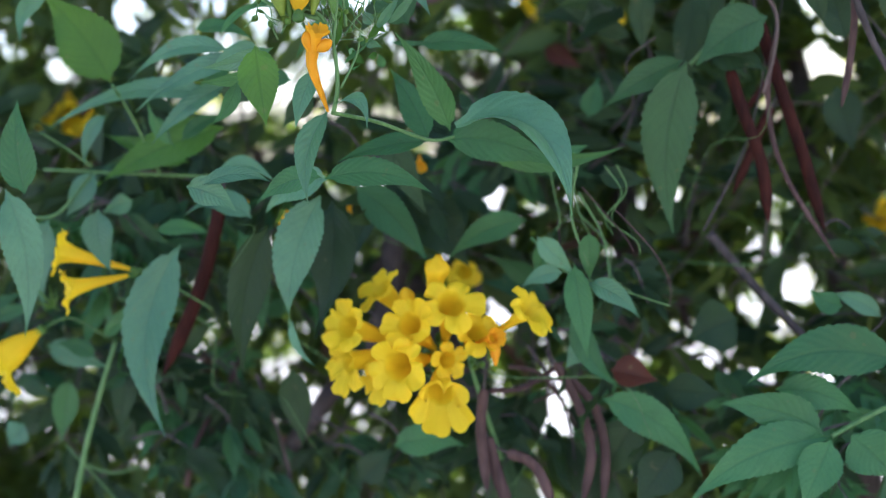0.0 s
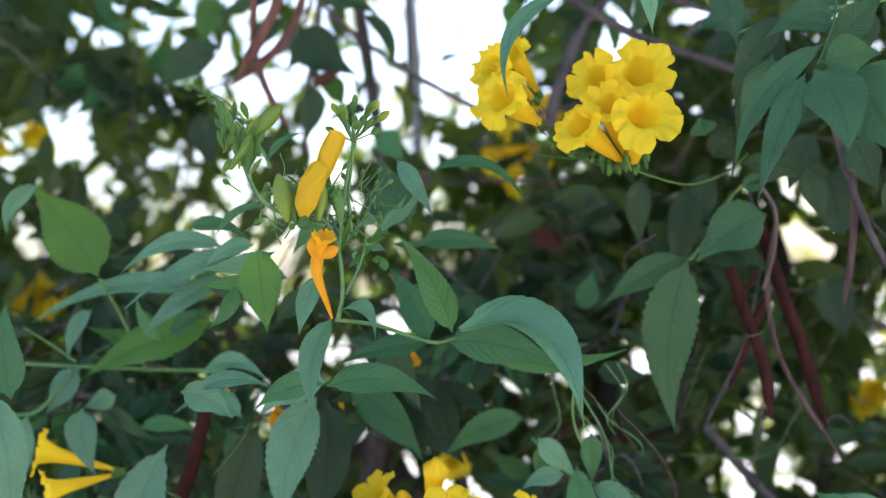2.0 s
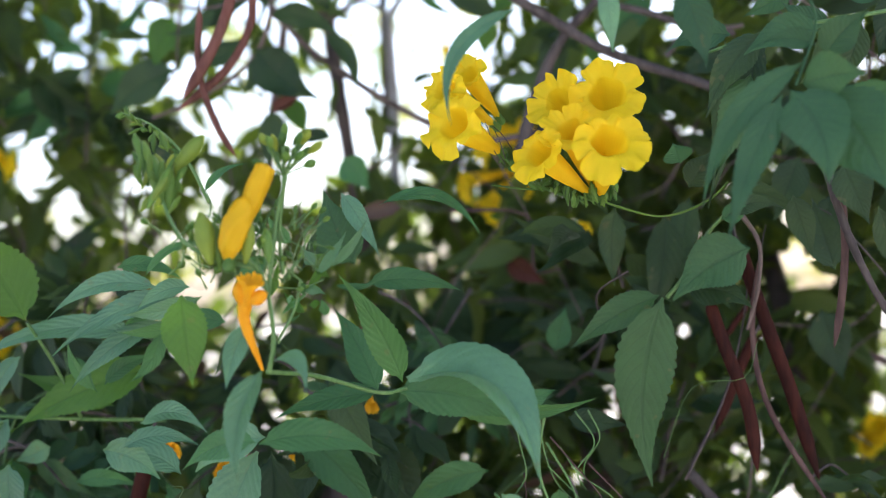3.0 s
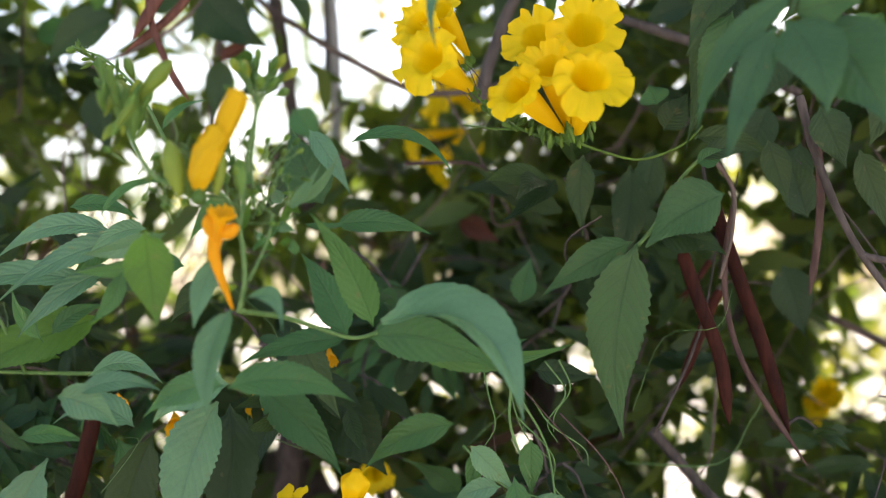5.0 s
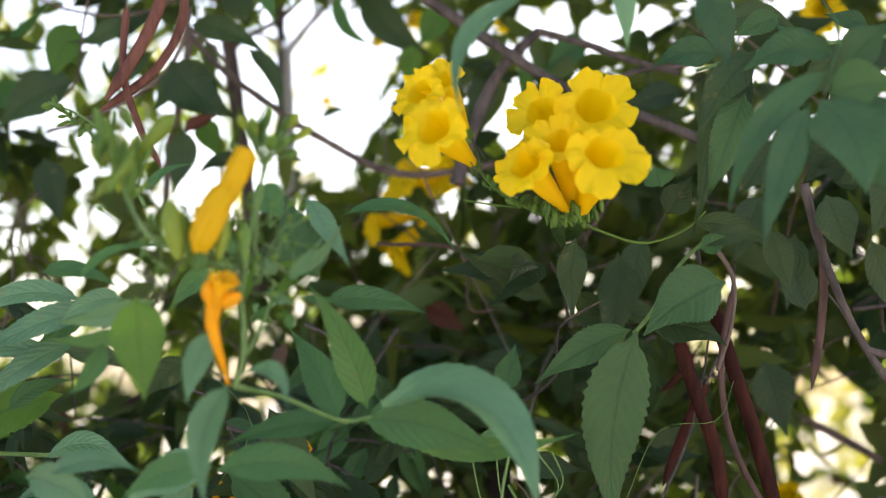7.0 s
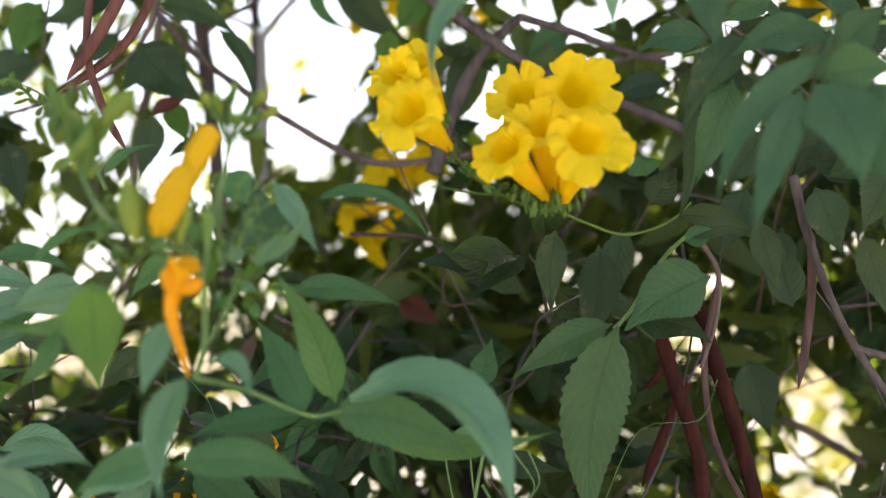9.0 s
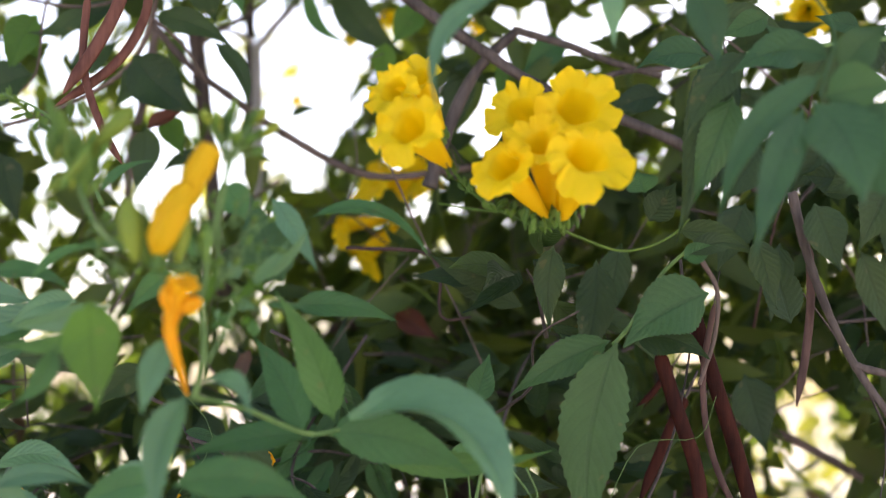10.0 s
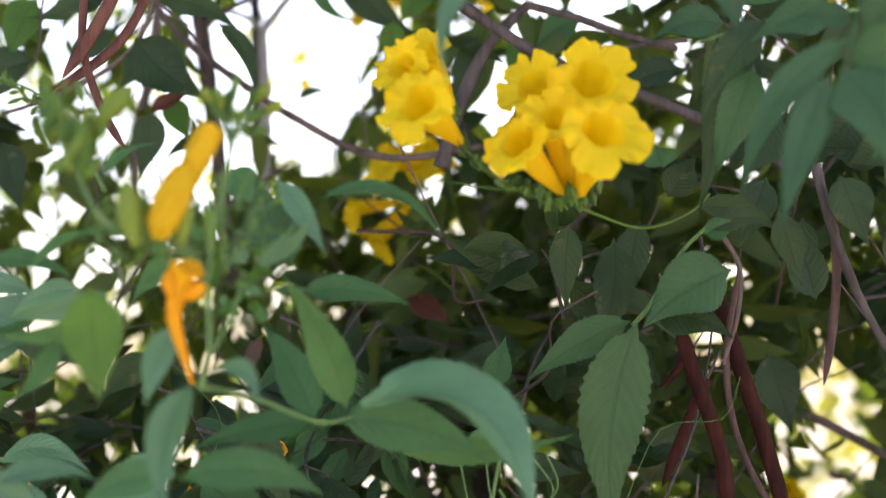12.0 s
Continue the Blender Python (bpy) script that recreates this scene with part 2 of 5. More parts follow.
def leaf_bm(b, t, w, bow=0.0, sag=0.0, roll=0.0, fold=18.0, teeth=0.045, steps=60, across=3, seed=0, wave=0.05, twist=None):
    """A leaflet from b to t, w wide: bow bends it sideways, sag towards the front, roll turns it about its midrib."""
    b, t = Vector(b), Vector(t)
    d = t - b
    ln = d.length
    side0 = d.cross(FRONT).normalized()
    face0 = side0.cross(d).normalized()
    c = (b + t) / 2 + side0 * (-bow * 2 * ln) + face0 * (sag * 2 * ln)
    turn = Matrix.Rotation(radians(-roll), 3, d.normalized())
    face0 = turn @ face0
    rnd = random.Random(seed)
    ph, ph2 = rnd.uniform(0, 6), rnd.uniform(0, 6)
    twist = rnd.uniform(-30, 30) if twist is None else twist
    curl = rnd.uniform(0.0, 0.05)
    bm = bmesh.new()
    uvl = bm.loops.layers.uv.new("UVMap")
    rows, coords = [], {}
    for i in range(steps + 1):
        s = i / steps
        p = b * (1 - s) ** 2 + c * (2 * s * (1 - s)) + t * s ** 2
        tan = ((c - b) * (2 * (1 - s)) + (t - c) * (2 * s)).normalized()
        sd = tan.cross(Matrix.Rotation(radians(twist * (s - 0.3)), 3, tan) @ face0).normalized()
        p = p - face0 * (curl * ln * s * s)
        nm = sd.cross(tan).normalized()
        hw = 0.5 * w * blade_width(s)
        if s < 0.08:
            hw = max(hw * 0.6, 0.02 * w)
        row = []
        for j in range(-across, across + 1):
            u = j / across
            x = hw * u
            if abs(j) == across:
                x *= 1.0 + teeth * (-0.9, 0.1, 0.9)[i % 3] * rnd.uniform(0.4, 1.5) * (1 if 0.12 < s < 0.92 else 0)
            lift = abs(x) * math.tan(radians(fold)) * (1 - 0.35 * abs(u))
            rip = wave * w * u * u * math.sin(9 * s + (ph if u > 0 else ph2))
            rip += 0.0035 * w * abs(u) * math.sin(70 * (s - 0.24 * abs(u)))
            v = bm.verts.new(p + sd * x + nm * (lift + rip))
            coords[v] = (0.5 + 0.5 * u, s)
            row.append(v)
        rows.append(row)
    for r0, r1 in zip(rows, rows[1:]):
        for k in range(2 * across):
            f = bm.faces.new((r0[k], r0[k + 1], r1[k + 1], r1[k]))
            for lp in f.loops:
                lp[uvl].uv = coords[lp.vert]
    return bm


LEAF_COUNT = [0]


def leaf(owner, b, t, w, mat=None, name="leaflet", label="", **kw):
    LEAF_COUNT[0] += 1
    return part(name, leaf_bm(b, t, w, seed=LEAF_COUNT[0], **kw), mat or LEAF, owner, label)


def smooth_path(points, per=8):
    """Points along a soft curve through the given ones."""
    pts = [Vector(p) for p in points]
    pts = [pts[0] * 2 - pts[1]] + pts + [pts[-1] * 2 - pts[-2]]
    out = []
    for i in range(1, len(pts) - 2):
        p0, p1, p2, p3 = pts[i - 1:i + 3]
        for k in range(per):
            s = k / per
            out.append(0.5 * ((2 * p1) + (p2 - p0) * s + (2 * p0 - 5 * p1 + 4 * p2 - p3) * s * s
                              + (3 * p1 - p0 - 3 * p2 + p3) * s ** 3))
    out.append(pts[-2])
    return out


def tube_bm(points, r0, r1, ring=8, flat=1.0, per=8, knots=0.0, pointed=False, seed=0):
    path = smooth_path(points, per)
    rnd = random.Random(seed)
    bm = bmesh.new()
    rows = []
    n = len(path) - 1
    up = Vector((0.12, 0.9, 0.3))
    for i, p in enumerate(path):
        s = i / n
        tan = (path[min(i + 1, n)] - path[max(i - 1, 0)]).normalized()
        a = tan.cross(up).normalized()
        c = a.cross(tan).normalized()
        r = r0 + (r1 - r0) * s
        if pointed:
            r = r0 * min(1.0, (s / 0.08) ** 0.6 + 0.25) * min(1.0, ((1 - s) / 0.16) ** 0.75 + 0.04)
        r *= 1 + knots * rnd.uniform(-1, 1)
        rows.append([bm.verts.new(p + a * (r * math.cos(2 * math.pi * k / ring)) + c * (r * flat * math.sin(2 * math.pi * k / ring)))
                     for k in range(ring)])
    for q0, q1 in zip(rows, rows[1:]):
        for k in range(ring):
            bm.faces.new((q0[k], q0[(k + 1) % ring], q1[(k + 1) % ring], q1[k]))
    bm.faces.new(rows[0][::-1])
    bm.faces.new(rows[-1])
    return bm


def stem(owner, points, r0, r1=None, mat=None, name="stem"):
    return part(name, tube_bm(points, r0, r0 * 0.7 if r1 is None else r1, knots=0.05), mat or STEM, owner)


def frame_of(axis, spin):
    axis = Vector(axis).normalized()
    side = axis.cross(Vector((0.13, 0.2, 1.0))).normalized()
    side = Matrix.Rotation(radians(spin), 3, axis) @ side
    return axis, side, axis.cross(side).normalized()


def corolla_bm(base, mouth, dia, spin=0.0, flare=1.0, seed=0, droop=0.0, slim=1.0, notch=0.0, throat=0.47):
    """A trumpet flower: a tube that opens from base to mouth into five wavy round lobes, dia across; notch sets the lobes apart."""
    base, mouth = Vector(base), Vector(mouth)
    ax, e1, e2 = frame_of(mouth - base, spin)
    ln = (mouth - base).length
    rnd = random.Random(seed)
    wob = [rnd.uniform(0.82, 1.15) for _ in range(5)]
    tip = [rnd.uniform(-0.10, 0.16) for _ in range(5)]
    ph = rnd.uniform(0, 6)
    R = dia / 2
    segs = 110
    prof = [(0.0, 0.10), (0.08, 0.14), (0.22, 0.20), (0.36, 0.28), (0.52, 0.36), (0.70, 0.43), (0.86, 0.48), (1.0, 0.53)]
    lobes = [0.12, 0.26, 0.42, 0.58, 0.74, 0.88, 1.0]
    bm = bmesh.new()
    uvl = bm.loops.layers.uv.new("UVMap")
    rows, coords = [], {}
    for s, r in prof:
        row = []
        for k in range(segs):
            a = 2 * math.pi * k / segs
            rr = R * r * (throat / 0.53) * (slim + (1 - slim) * s ** 6) * (1 + 0.05 * s * math.cos(5 * a) + 0.03 * math.sin(3 * a + ph) * s)
            v = bm.verts.new(base + ax * (ln * s) + e1 * (rr * math.cos(a)) + e2 * (rr * math.sin(a)))
            coords[v] = (k / segs, s * 0.6)
            row.append(v)
        rows.append(row)
    for q in lobes:
        row = []
        for k in range(segs):
            a = 2 * math.pi * k / segs
            li = int(((a + math.pi / 5) % (2 * math.pi)) / (2 * math.pi / 5)) % 5
            loc = ((a + math.pi / 5) % (2 * math.pi / 5)) / (2 * math.pi / 5) * 2 - 1
            reach = (max(0.0, 1 - abs(loc) ** (5.0 - 2.6 * notch))) ** 0.5
            frill = 0.045 * math.sin(6.3 * loc + li * 2.0 + ph) + 0.03 * (1 - notch) * math.sin(17.0 * loc + li * 3.1 + ph)
            ext = q * (0.22 - 0.16 * notch + (0.27 + 0.16 * notch) * (reach + frill * q) * wob[li])
            out = R * (throat + ext * (1.02 - throat) / 0.49)
            lean = R * (0.34 * q - 0.34 * flare * q * q + tip[li] * 1.5 * q * q * reach + 0.12 * q * loc * loc)
            ruffle = R * q * q * (1 - 0.6 * notch) * (0.07 * math.sin(2 * math.pi * loc + ph + li * 1.7) + 0.035 * math.sin(13.0 * loc + li * 2.3 + ph))
            sagv = Vector((0, 0, -droop * R * q * q))
            low = -Vector((0, 0, 1)).dot(e1 * math.cos(a) + e2 * math.sin(a))
            out *= 1 + 0.12 * low * q
            fr = 7.0 / R
            wx = noise.noise(Vector((out * math.cos(a), out * math.sin(a), seed * 3.1)) * fr * 0.35)
            lean += R * (1 - 0.45 * notch) * (0.20 * wx * q + 0.16 * q * noise.noise(Vector((math.cos(a), math.sin(a), seed)) * 2.6))
            out *= 1 + 0.08 * (1 - 0.6 * notch) * q * noise.noise(Vector((math.cos(a) * 2.2, math.sin(a) * 2.2, seed * 1.7)))
            v = bm.verts.new(mouth + ax * (lean + ruffle) + e1 * (out * math.cos(a)) + e2 * (out * math.sin(a)) + sagv)
            coords[v] = (k / segs, 0.6 + 0.4 * q)
            row.append(v)
        rows.append(row)
    for q0, q1 in zip(rows, rows[1:]):
        for k in range(segs):
            f = bm.faces.new((q0[k], q0[(k + 1) % segs], q1[(k + 1) % segs], q1[k]))
            for lp in f.loops:
                u, vv = coords[lp.vert]
                if k == segs - 1 and u == 0.0:
                    u = 1.0
                lp[uvl].uv = (u, vv)
    return bm


def drop_bm(a, b, w, blunt=0.5, ring=10, lobes=0, steps=9):
    """A bud or calyx: a drop from a to b, w wide; with lobes it ends in points."""
    a, b = Vector(a), Vector(b)
    ax, e1, e2 = frame_of(b - a, 0)
    ln = (b - a).length
    bm = bmesh.new()
    rows = []
    for i in range(steps + 1):
        s = i / steps
        r = 0.5 * w * (math.sin(math.pi * (0.06 + 0.90 * s ** blunt)) ** 0.8)
        row = []
        for k in range(ring):
            an = 2 * math.pi * k / ring
            push = 0.0
            if lobes and s > 0.75:
                push = 0.16 * ln * (s - 0.75) * 4 * (1 if k % 2 else -0.3)
            rr = r if not (lobes and s > 0.75) else 0.5 * w * (0.95 - 0.2 * (s - 0.75))
            row.append(bm.verts.new(a + ax * (ln * s + push) + e1 * (rr * math.cos(an)) + e2 * (rr * math.sin(an))))
        rows.append(row)
    for q0, q1 in zip(rows, rows[1:]):
        for k in range(ring):
            bm.faces.new((q0[k], q0[(k + 1) % ring], q1[(k + 1) % ring], q1[k]))
    bm.faces.new(rows[0][::-1])
    if not lobes:
        bm.faces.new(rows[-1])
    return bm


def sack_bm(points, widths, seed=0, ring=24, per=7):
    """A swollen flower bud along a path, with the folds of its packed petals."""
    path = smooth_path(points, per)
    n = len(path) - 1
    bm = bmesh.new()
    rows = []
    for i, p in enumerate(path):
        s = i / n * (len(widths) - 1)
        k = min(int(s), len(widths) - 2)
        f = s - k
        f = f * f * (3 - 2 * f)
        w = widths[k] * (1 - f) + widths[k + 1] * f
        ax, e1, e2 = frame_of(path[min(i + 1, n)] - path[max(i - 1, 0)], 0)
        row = []
        for m in range(ring):
            a = 2 * math.pi * m / ring
            rr = 0.5 * w * (1 + 0.09 * math.cos(5 * a + 2.2 * i / n + seed) + 0.08 * noise.noise(Vector((math.cos(a), math.sin(a), 4.0 * i / n + seed))))
            row.append(bm.verts.new(p + e1 * (rr * math.cos(a)) + e2 * (rr * math.sin(a))))
        rows.append(row)
    for q0, q1 in zip(rows, rows[1:]):
        for m in range(ring):
            bm.faces.new((q0[m], q0[(m + 1) % ring], q1[(m + 1) % ring], q1[m]))
    bm.faces.new(rows[0][::-1])
    bm.faces.new(rows[-1])
    return bm


FLOWER_COUNT = [0]


def flower(owner, base, mouth, dia, spin=0.0, mat=None, label="", calyx=True, **kw):
    FLOWER_COUNT[0] += 1
    fl = part("flower", corolla_bm(base, mouth, dia, spin, seed=FLOWER_COUNT[0], **kw), mat or PETAL, owner, label)
    if calyx:
        b, m = Vector(base), Vector(mouth)
        ax = (m - b).normalized()
        part("calyx", drop_bm(b - ax * 0.004, b + ax * 0.006, max(0.0065, dia * 0.16), blunt=0.6, lobes=5), CALYX, fl)
    return fl


def bud(owner, a, b, w, mat=None, name="bud", blunt=1.25):
    return part(name, drop_bm(a, b, w, blunt=blunt), mat or CALYX, owner)


def pod(points, w, mat=None, label="long dark red-brown dry seed pod hanging from the shrub", group="hanging seed pods", flat=0.6):
    ob = thing("seed_pod", points[0], label, "seed pod", group)
    part("pod_body", tube_bm(points, w / 2, w / 2, ring=10, flat=flat, per=12, pointed=True), mat or POD, ob)
    a, b = Vector(points[0]), Vector(points[1])
    up = (a - b).normalized()
    part("pod_stalk", tube_bm([a - up * 0.004, a + up * 0.008, a + up * 0.018 + Vector((0.002, 0.004, 0.004))], w * 0.14, w * 0.11, ring=6, per=4), TWIG, ob)
    return ob


def branch(points, w0, w1, mat=None, label="grey-brown woody branch of the shrub", name="branch", knots=0.09, seed=1):
    return lone(name, tube_bm(points, w0 / 2, w1 / 2, ring=9, per=10, knots=knots, seed=seed), mat or TWIG, points[0], label, "branch", "shrub branches")


# ---------------- ground ----------------
gm = bmesh.new()
bmesh.ops.create_grid(gm, x_segments=60, y_segments=60, size=1.0)
for v in gm.verts:
    x, y = v.co.x, v.co.y
    v.co.x, v.co.y = 600 * x * abs(x), 600 * y * abs(y)
    r = v.co.length
    v.co.z = 0.08 * noise.noise(Vector((v.co.x * 0.3, v.co.y * 0.3, 0))) if r < 60 else 0.0
ground = lone("ground", gm, SOIL, (0, 0, 0), "pale dry bare soil under and behind the shrub", "ground", kind="structure")


# ---------------- upper flower cluster ----------------
top_cluster = thing("flower_cluster", (0.064, 0.058, 1.564), "cluster of open bright yellow trumpet flowers on a green stalk", "flowers", "flower clusters")
flower(top_cluster, (0.061, 0.055, 1.567), (0.031, 0.006, 1.593), 0.0418, spin=20, flare=0.9)
flower(top_cluster, (0.065, 0.070, 1.568), (0.052, 0.014, 1.608), 0.0398, spin=50, flare=0.5)
flower(top_cluster, (0.068, 0.050, 1.565), (0.079, -0.006, 1.597), 0.0527, spin=5, flare=0.75, droop=0.12)
flower(top_cluster, (0.076, 0.110, 1.601), (0.077, 0.030, 1.633), 0.0530, spin=80, flare=0.85)
flower(top_cluster, (0.073, 0.110, 1.605), (0.043, 0.040, 1.632), 0.0425, spin=30, flare=0.8)
flower(top_cluster, (0.069, 0.065, 1.569), (0.066, 0.035, 1.600), 0.0333, spin=30, flare=0.1)
stem(top_cluster, [(0.157, 0.110, 1.575), (0.144, 0.100, 1.563), (0.125, 0.090, 1.554), (0.106, 0.080, 1.551), (0.083, 0.068, 1.557), (0.064, 0.058, 1.564)], 0.0008, 0.0010, CALYX)
stem(top_cluster, [(0.064, 0.058, 1.564), (0.050, 0.052, 1.565), (0.032, 0.050, 1.572), (0.015, 0.048, 1.582), (0.002, 0.046, 1.596)], 0.0016, 0.0010, CALYX)
stem(top_cluster, [(0.032, 0.050, 1.572), (0.015, 0.050, 1.573), (-0.008, 0.050, 1.577)], 0.0009, 0.0006, CALYX)
for k in range(46):
    rr = random.Random(400 + k)
    q = rr.random()
    a = Vector((0.065, 0.058, 1.562)).lerp(Vector((-0.003, 0.046, 1.594)), q) + Vector((0, rr.uniform(-0.01, 0.01), rr.uniform(-0.004, 0.003) - 0.005 * math.sin(math.pi * q)))
    b = a + Vector((rr.uniform(-0.006, 0.006), rr.uniform(-0.008, 0.004), rr.uniform(0.003, 0.010)))
    bud(top_cluster, a, b, rr.uniform(0.0026, 0.0044), name="empty_calyx")
for k in range(22):
    rr = random.Random(500 + k)
    a = Vector((0.064, 0.048, 1.563)) + Vector((rr.uniform(-0.019, 0.017), rr.uniform(-0.012, 0.01), rr.uniform(-0.008, 0.005)))
    bud(top_cluster, a, a + Vector((rr.uniform(-0.005, 0.005), -0.003, rr.uniform(0.007, 0.013))), rr.uniform(0.0026, 0.0042))

side_cluster = thing("flower_cluster", (0.001, 0.046, 1.597), "two open yellow trumpet flowers beside the larger cluster", "flowers", "flower clusters")
flower(side_cluster, (0.001, 0.046, 1.598), (-0.025, 0.002, 1.616), 0.0491, spin=15, flare=0.75)
flower(side_cluster, (-0.006, 0.075, 1.621), (-0.035, 0.030, 1.644), 0.0377, spin=40, flare=0.8)
flower(side_cluster, (-0.004, 0.085, 1.627), (-0.020, 0.045, 1.655), 0.0323, spin=60, flare=0.5)
for k in range(7):
    rr = random.Random(540 + k)
    a = Vector((-0.001, 0.040, 1.596)) + Vector((rr.uniform(-0.008, 0.012), rr.uniform(-0.008, 0.01), rr.uniform(-0.006, 0.006)))
    b = a + Vector((rr.uniform(-0.014, 0.0), -0.004, rr.uniform(0.006, 0.02)))
    part("dried_style", tube_bm([a, a.lerp(b, 0.5) + Vector((0, 0, 0.002)), b], 0.0004, 0.0003, ring=5, per=3), TWIG, side_cluster)

back_cluster = thing("flower_cluster", (-0.004, 0.600, 1.666), "shaded yellow flowers deeper in the shrub", "flowers", "flower clusters")
flower(back_cluster, (-0.013, 0.600, 1.666), (-0.072, 0.570, 1.677), 0.0520, spin=20, droop=.4, flare=.5)
flower(back_cluster, (-0.004, 0.610, 1.671), (-0.033, 0.580, 1.683), 0.0480, spin=60, droop=.3, flare=.5)
flower(back_cluster, (-0.055, 0.600, 1.638), (-0.103, 0.570, 1.628), 0.0330, spin=10, droop=.4, flare=.5)
flower(back_cluster, (-0.046, 0.600, 1.638), (-0.082, 0.580, 1.601), 0.0400, spin=33, droop=.4, flare=.6)
flower(back_cluster, (-0.061, 0.610, 1.644), (-0.048, 0.580, 1.624), 0.0300, spin=50, droop=.3, flare=.6)
stem(back_cluster, [(0.025, 0.660, 1.690), (-0.004, 0.620, 1.669), (-0.055, 0.600, 1.640)], 0.0016)
# loose yellow blooms far off in the shrub
for nm, at, to, wd in (("a", (0.018, 0.500, 1.572), (0.024, 0.480, 1.565), 0.0192), ("b", (-0.221, 1.200, 1.904), (-0.216, 1.170, 1.879), 0.0179),
                       ("m", (0.034, 0.900, 1.932), (0.035, 0.870, 1.912), 0.0279), ("n", (-0.121, 0.900, 1.910), (-0.120, 0.870, 1.892), 0.0195), ("o", (-0.073, 0.900, 1.935), (-0.074, 0.870, 1.916), 0.0237), ("d", (-0.746, 0.800, 1.727), (-0.737, 0.770, 1.702), 0.0441),
                       ("e", (-0.805, 0.800, 1.707), (-0.799, 0.770, 1.688), 0.0441), ("f", (-0.639, 0.550, 1.518), (-0.610, 0.500, 1.482), 0.0558),
                       ("g", (-0.655, 0.550, 1.505), (-0.639, 0.500, 1.476), 0.0434), ("h", (-0.334, 0.350, 1.156), (-0.337, 0.320, 1.151), 0.0365),
                       ("i", (0.339, 0.700, 1.355), (0.321, 0.670, 1.345), 0.0371), ("j", (0.289, 0.700, 1.337), (0.311, 0.670, 1.330), 0.0410),
                       ("k", (-0.124, 0.350, 1.321), (-0.119, 0.320, 1.309), 0.0332), ("l", (0.339, 0.500, 1.826), (0.324, 0.450, 1.806), 0.0418)):
    far_bloom = thing("yellow_flower", at, "single yellow trumpet flower deep among the leaves", "flower", "scattered flowers")
    flower(far_bloom, at, to, wd, spin=len(nm) * 20)

for at, to, wd in (
    ((-0.292, 0.160, 1.396), (-0.287, 0.148, 1.390), 0.016),
    ((-0.245, 0.150, 1.381), (-0.240, 0.138, 1.375), 0.018),
    ((-0.183, 0.150, 1.393), (-0.179, 0.138, 1.387), 0.015),
    ((-0.130, 0.180, 1.426), (-0.127, 0.168, 1.419), 0.012),
):
    withered = thing("withered_flower", at, "small crumpled orange withered flower among the lower leaves", "flower", "withered flowers")
    part("flower", corolla_bm(at, to, wd, 30, flare=-0.4, seed=int(1000 * wd), droop=0.3), WILT, withered)

# ---------------- near flower stalk with buds and a wilted flower ----------------
stalk = thing("flower_stalk", (-0.130, -0.100, 1.457), "upright green stalk with buds and one wilted orange flower", "flower stalk")
stem(stalk, [(-0.130, -0.100, 1.457), (-0.125, -0.105, 1.476), (-0.126, -0.110, 1.504), (-0.133, -0.115, 1.523), (-0.149, -0.120, 1.530)], 0.0017, 0.0012)
stem(stalk, [(-0.126, -0.110, 1.504), (-0.119, -0.110, 1.551), (-0.112, -0.110, 1.576)], 0.0014, 0.0010)
stem(stalk, [(-0.133, -0.115, 1.520), (-0.168, -0.120, 1.533), (-0.182, -0.120, 1.550), (-0.193, -0.120, 1.580)], 0.0016, 0.0010)
stem(stalk, [(-0.124, -0.100, 1.474), (-0.115, -0.090, 1.496), (-0.111, -0.090, 1.513)], 0.0010, 0.0007)
wilt = part("wilted_flower", tube_bm([(-0.134, -0.100, 1.458), (-0.136, -0.105, 1.468), (-0.139, -0.110, 1.480), (-0.141, -0.112, 1.491), (-0.139, -0.114, 1.501)], 0.0009, 0.0046, ring=12, knots=0.06), WILT, stalk, "wilted orange flower tube")
part("withered_lobe", corolla_bm((-0.140, -0.112, 1.491), (-0.134, -0.122, 1.509), 0.0168, 15, flare=-0.5, seed=91), WILT, wilt, "crumpled orange petals")
part("withered_lobe", drop_bm((-0.137, -0.116, 1.499), (-0.124, -0.120, 1.505), 0.0088, blunt=1.2), WILT, wilt, "crumpled orange petals")
part("withered_lobe", drop_bm((-0.141, -0.116, 1.498), (-0.141, -0.120, 1.513), 0.0093, blunt=1.3), WILT, wilt, "crumpled orange petals")
part("yellow_bud", sack_bm([(-0.145, -0.126, 1.526), (-0.142, -0.130, 1.535), (-0.137, -0.132, 1.547), (-0.133, -0.130, 1.557), (-0.130, -0.128, 1.562)],
                           [0.0075, 0.0146, 0.0164, 0.0128, 0.0042], 1), GOLDEN, stalk, "swollen golden-yellow flower bud")
part("yellow_bud", sack_bm([(-0.135, -0.122, 1.548), (-0.130, -0.124, 1.560), (-0.125, -0.126, 1.570), (-0.120, -0.128, 1.579), (-0.119, -0.128, 1.581)],
                           [0.0080, 0.0122, 0.0130, 0.0116, 0.0046], 3), GOLDEN, stalk, "swollen golden-yellow flower bud")
part("calyx", drop_bm((-0.146, -0.124, 1.518), (-0.144, -0.127, 1.528), 0.0090, blunt=0.6, lobes=5), CALYX, stalk)
bud(stalk, (-0.156, -0.126, 1.523), (-0.161, -0.128, 1.555), 0.0130, BUD)
bud(stalk, (-0.151, -0.122, 1.521), (-0.155, -0.122, 1.549), 0.0100)
bud(stalk, (-0.136, -0.122, 1.523), (-0.132, -0.122, 1.548), 0.0085, BUD)
bud(stalk, (-0.122, -0.120, 1.523), (-0.123, -0.120, 1.544), 0.0070)
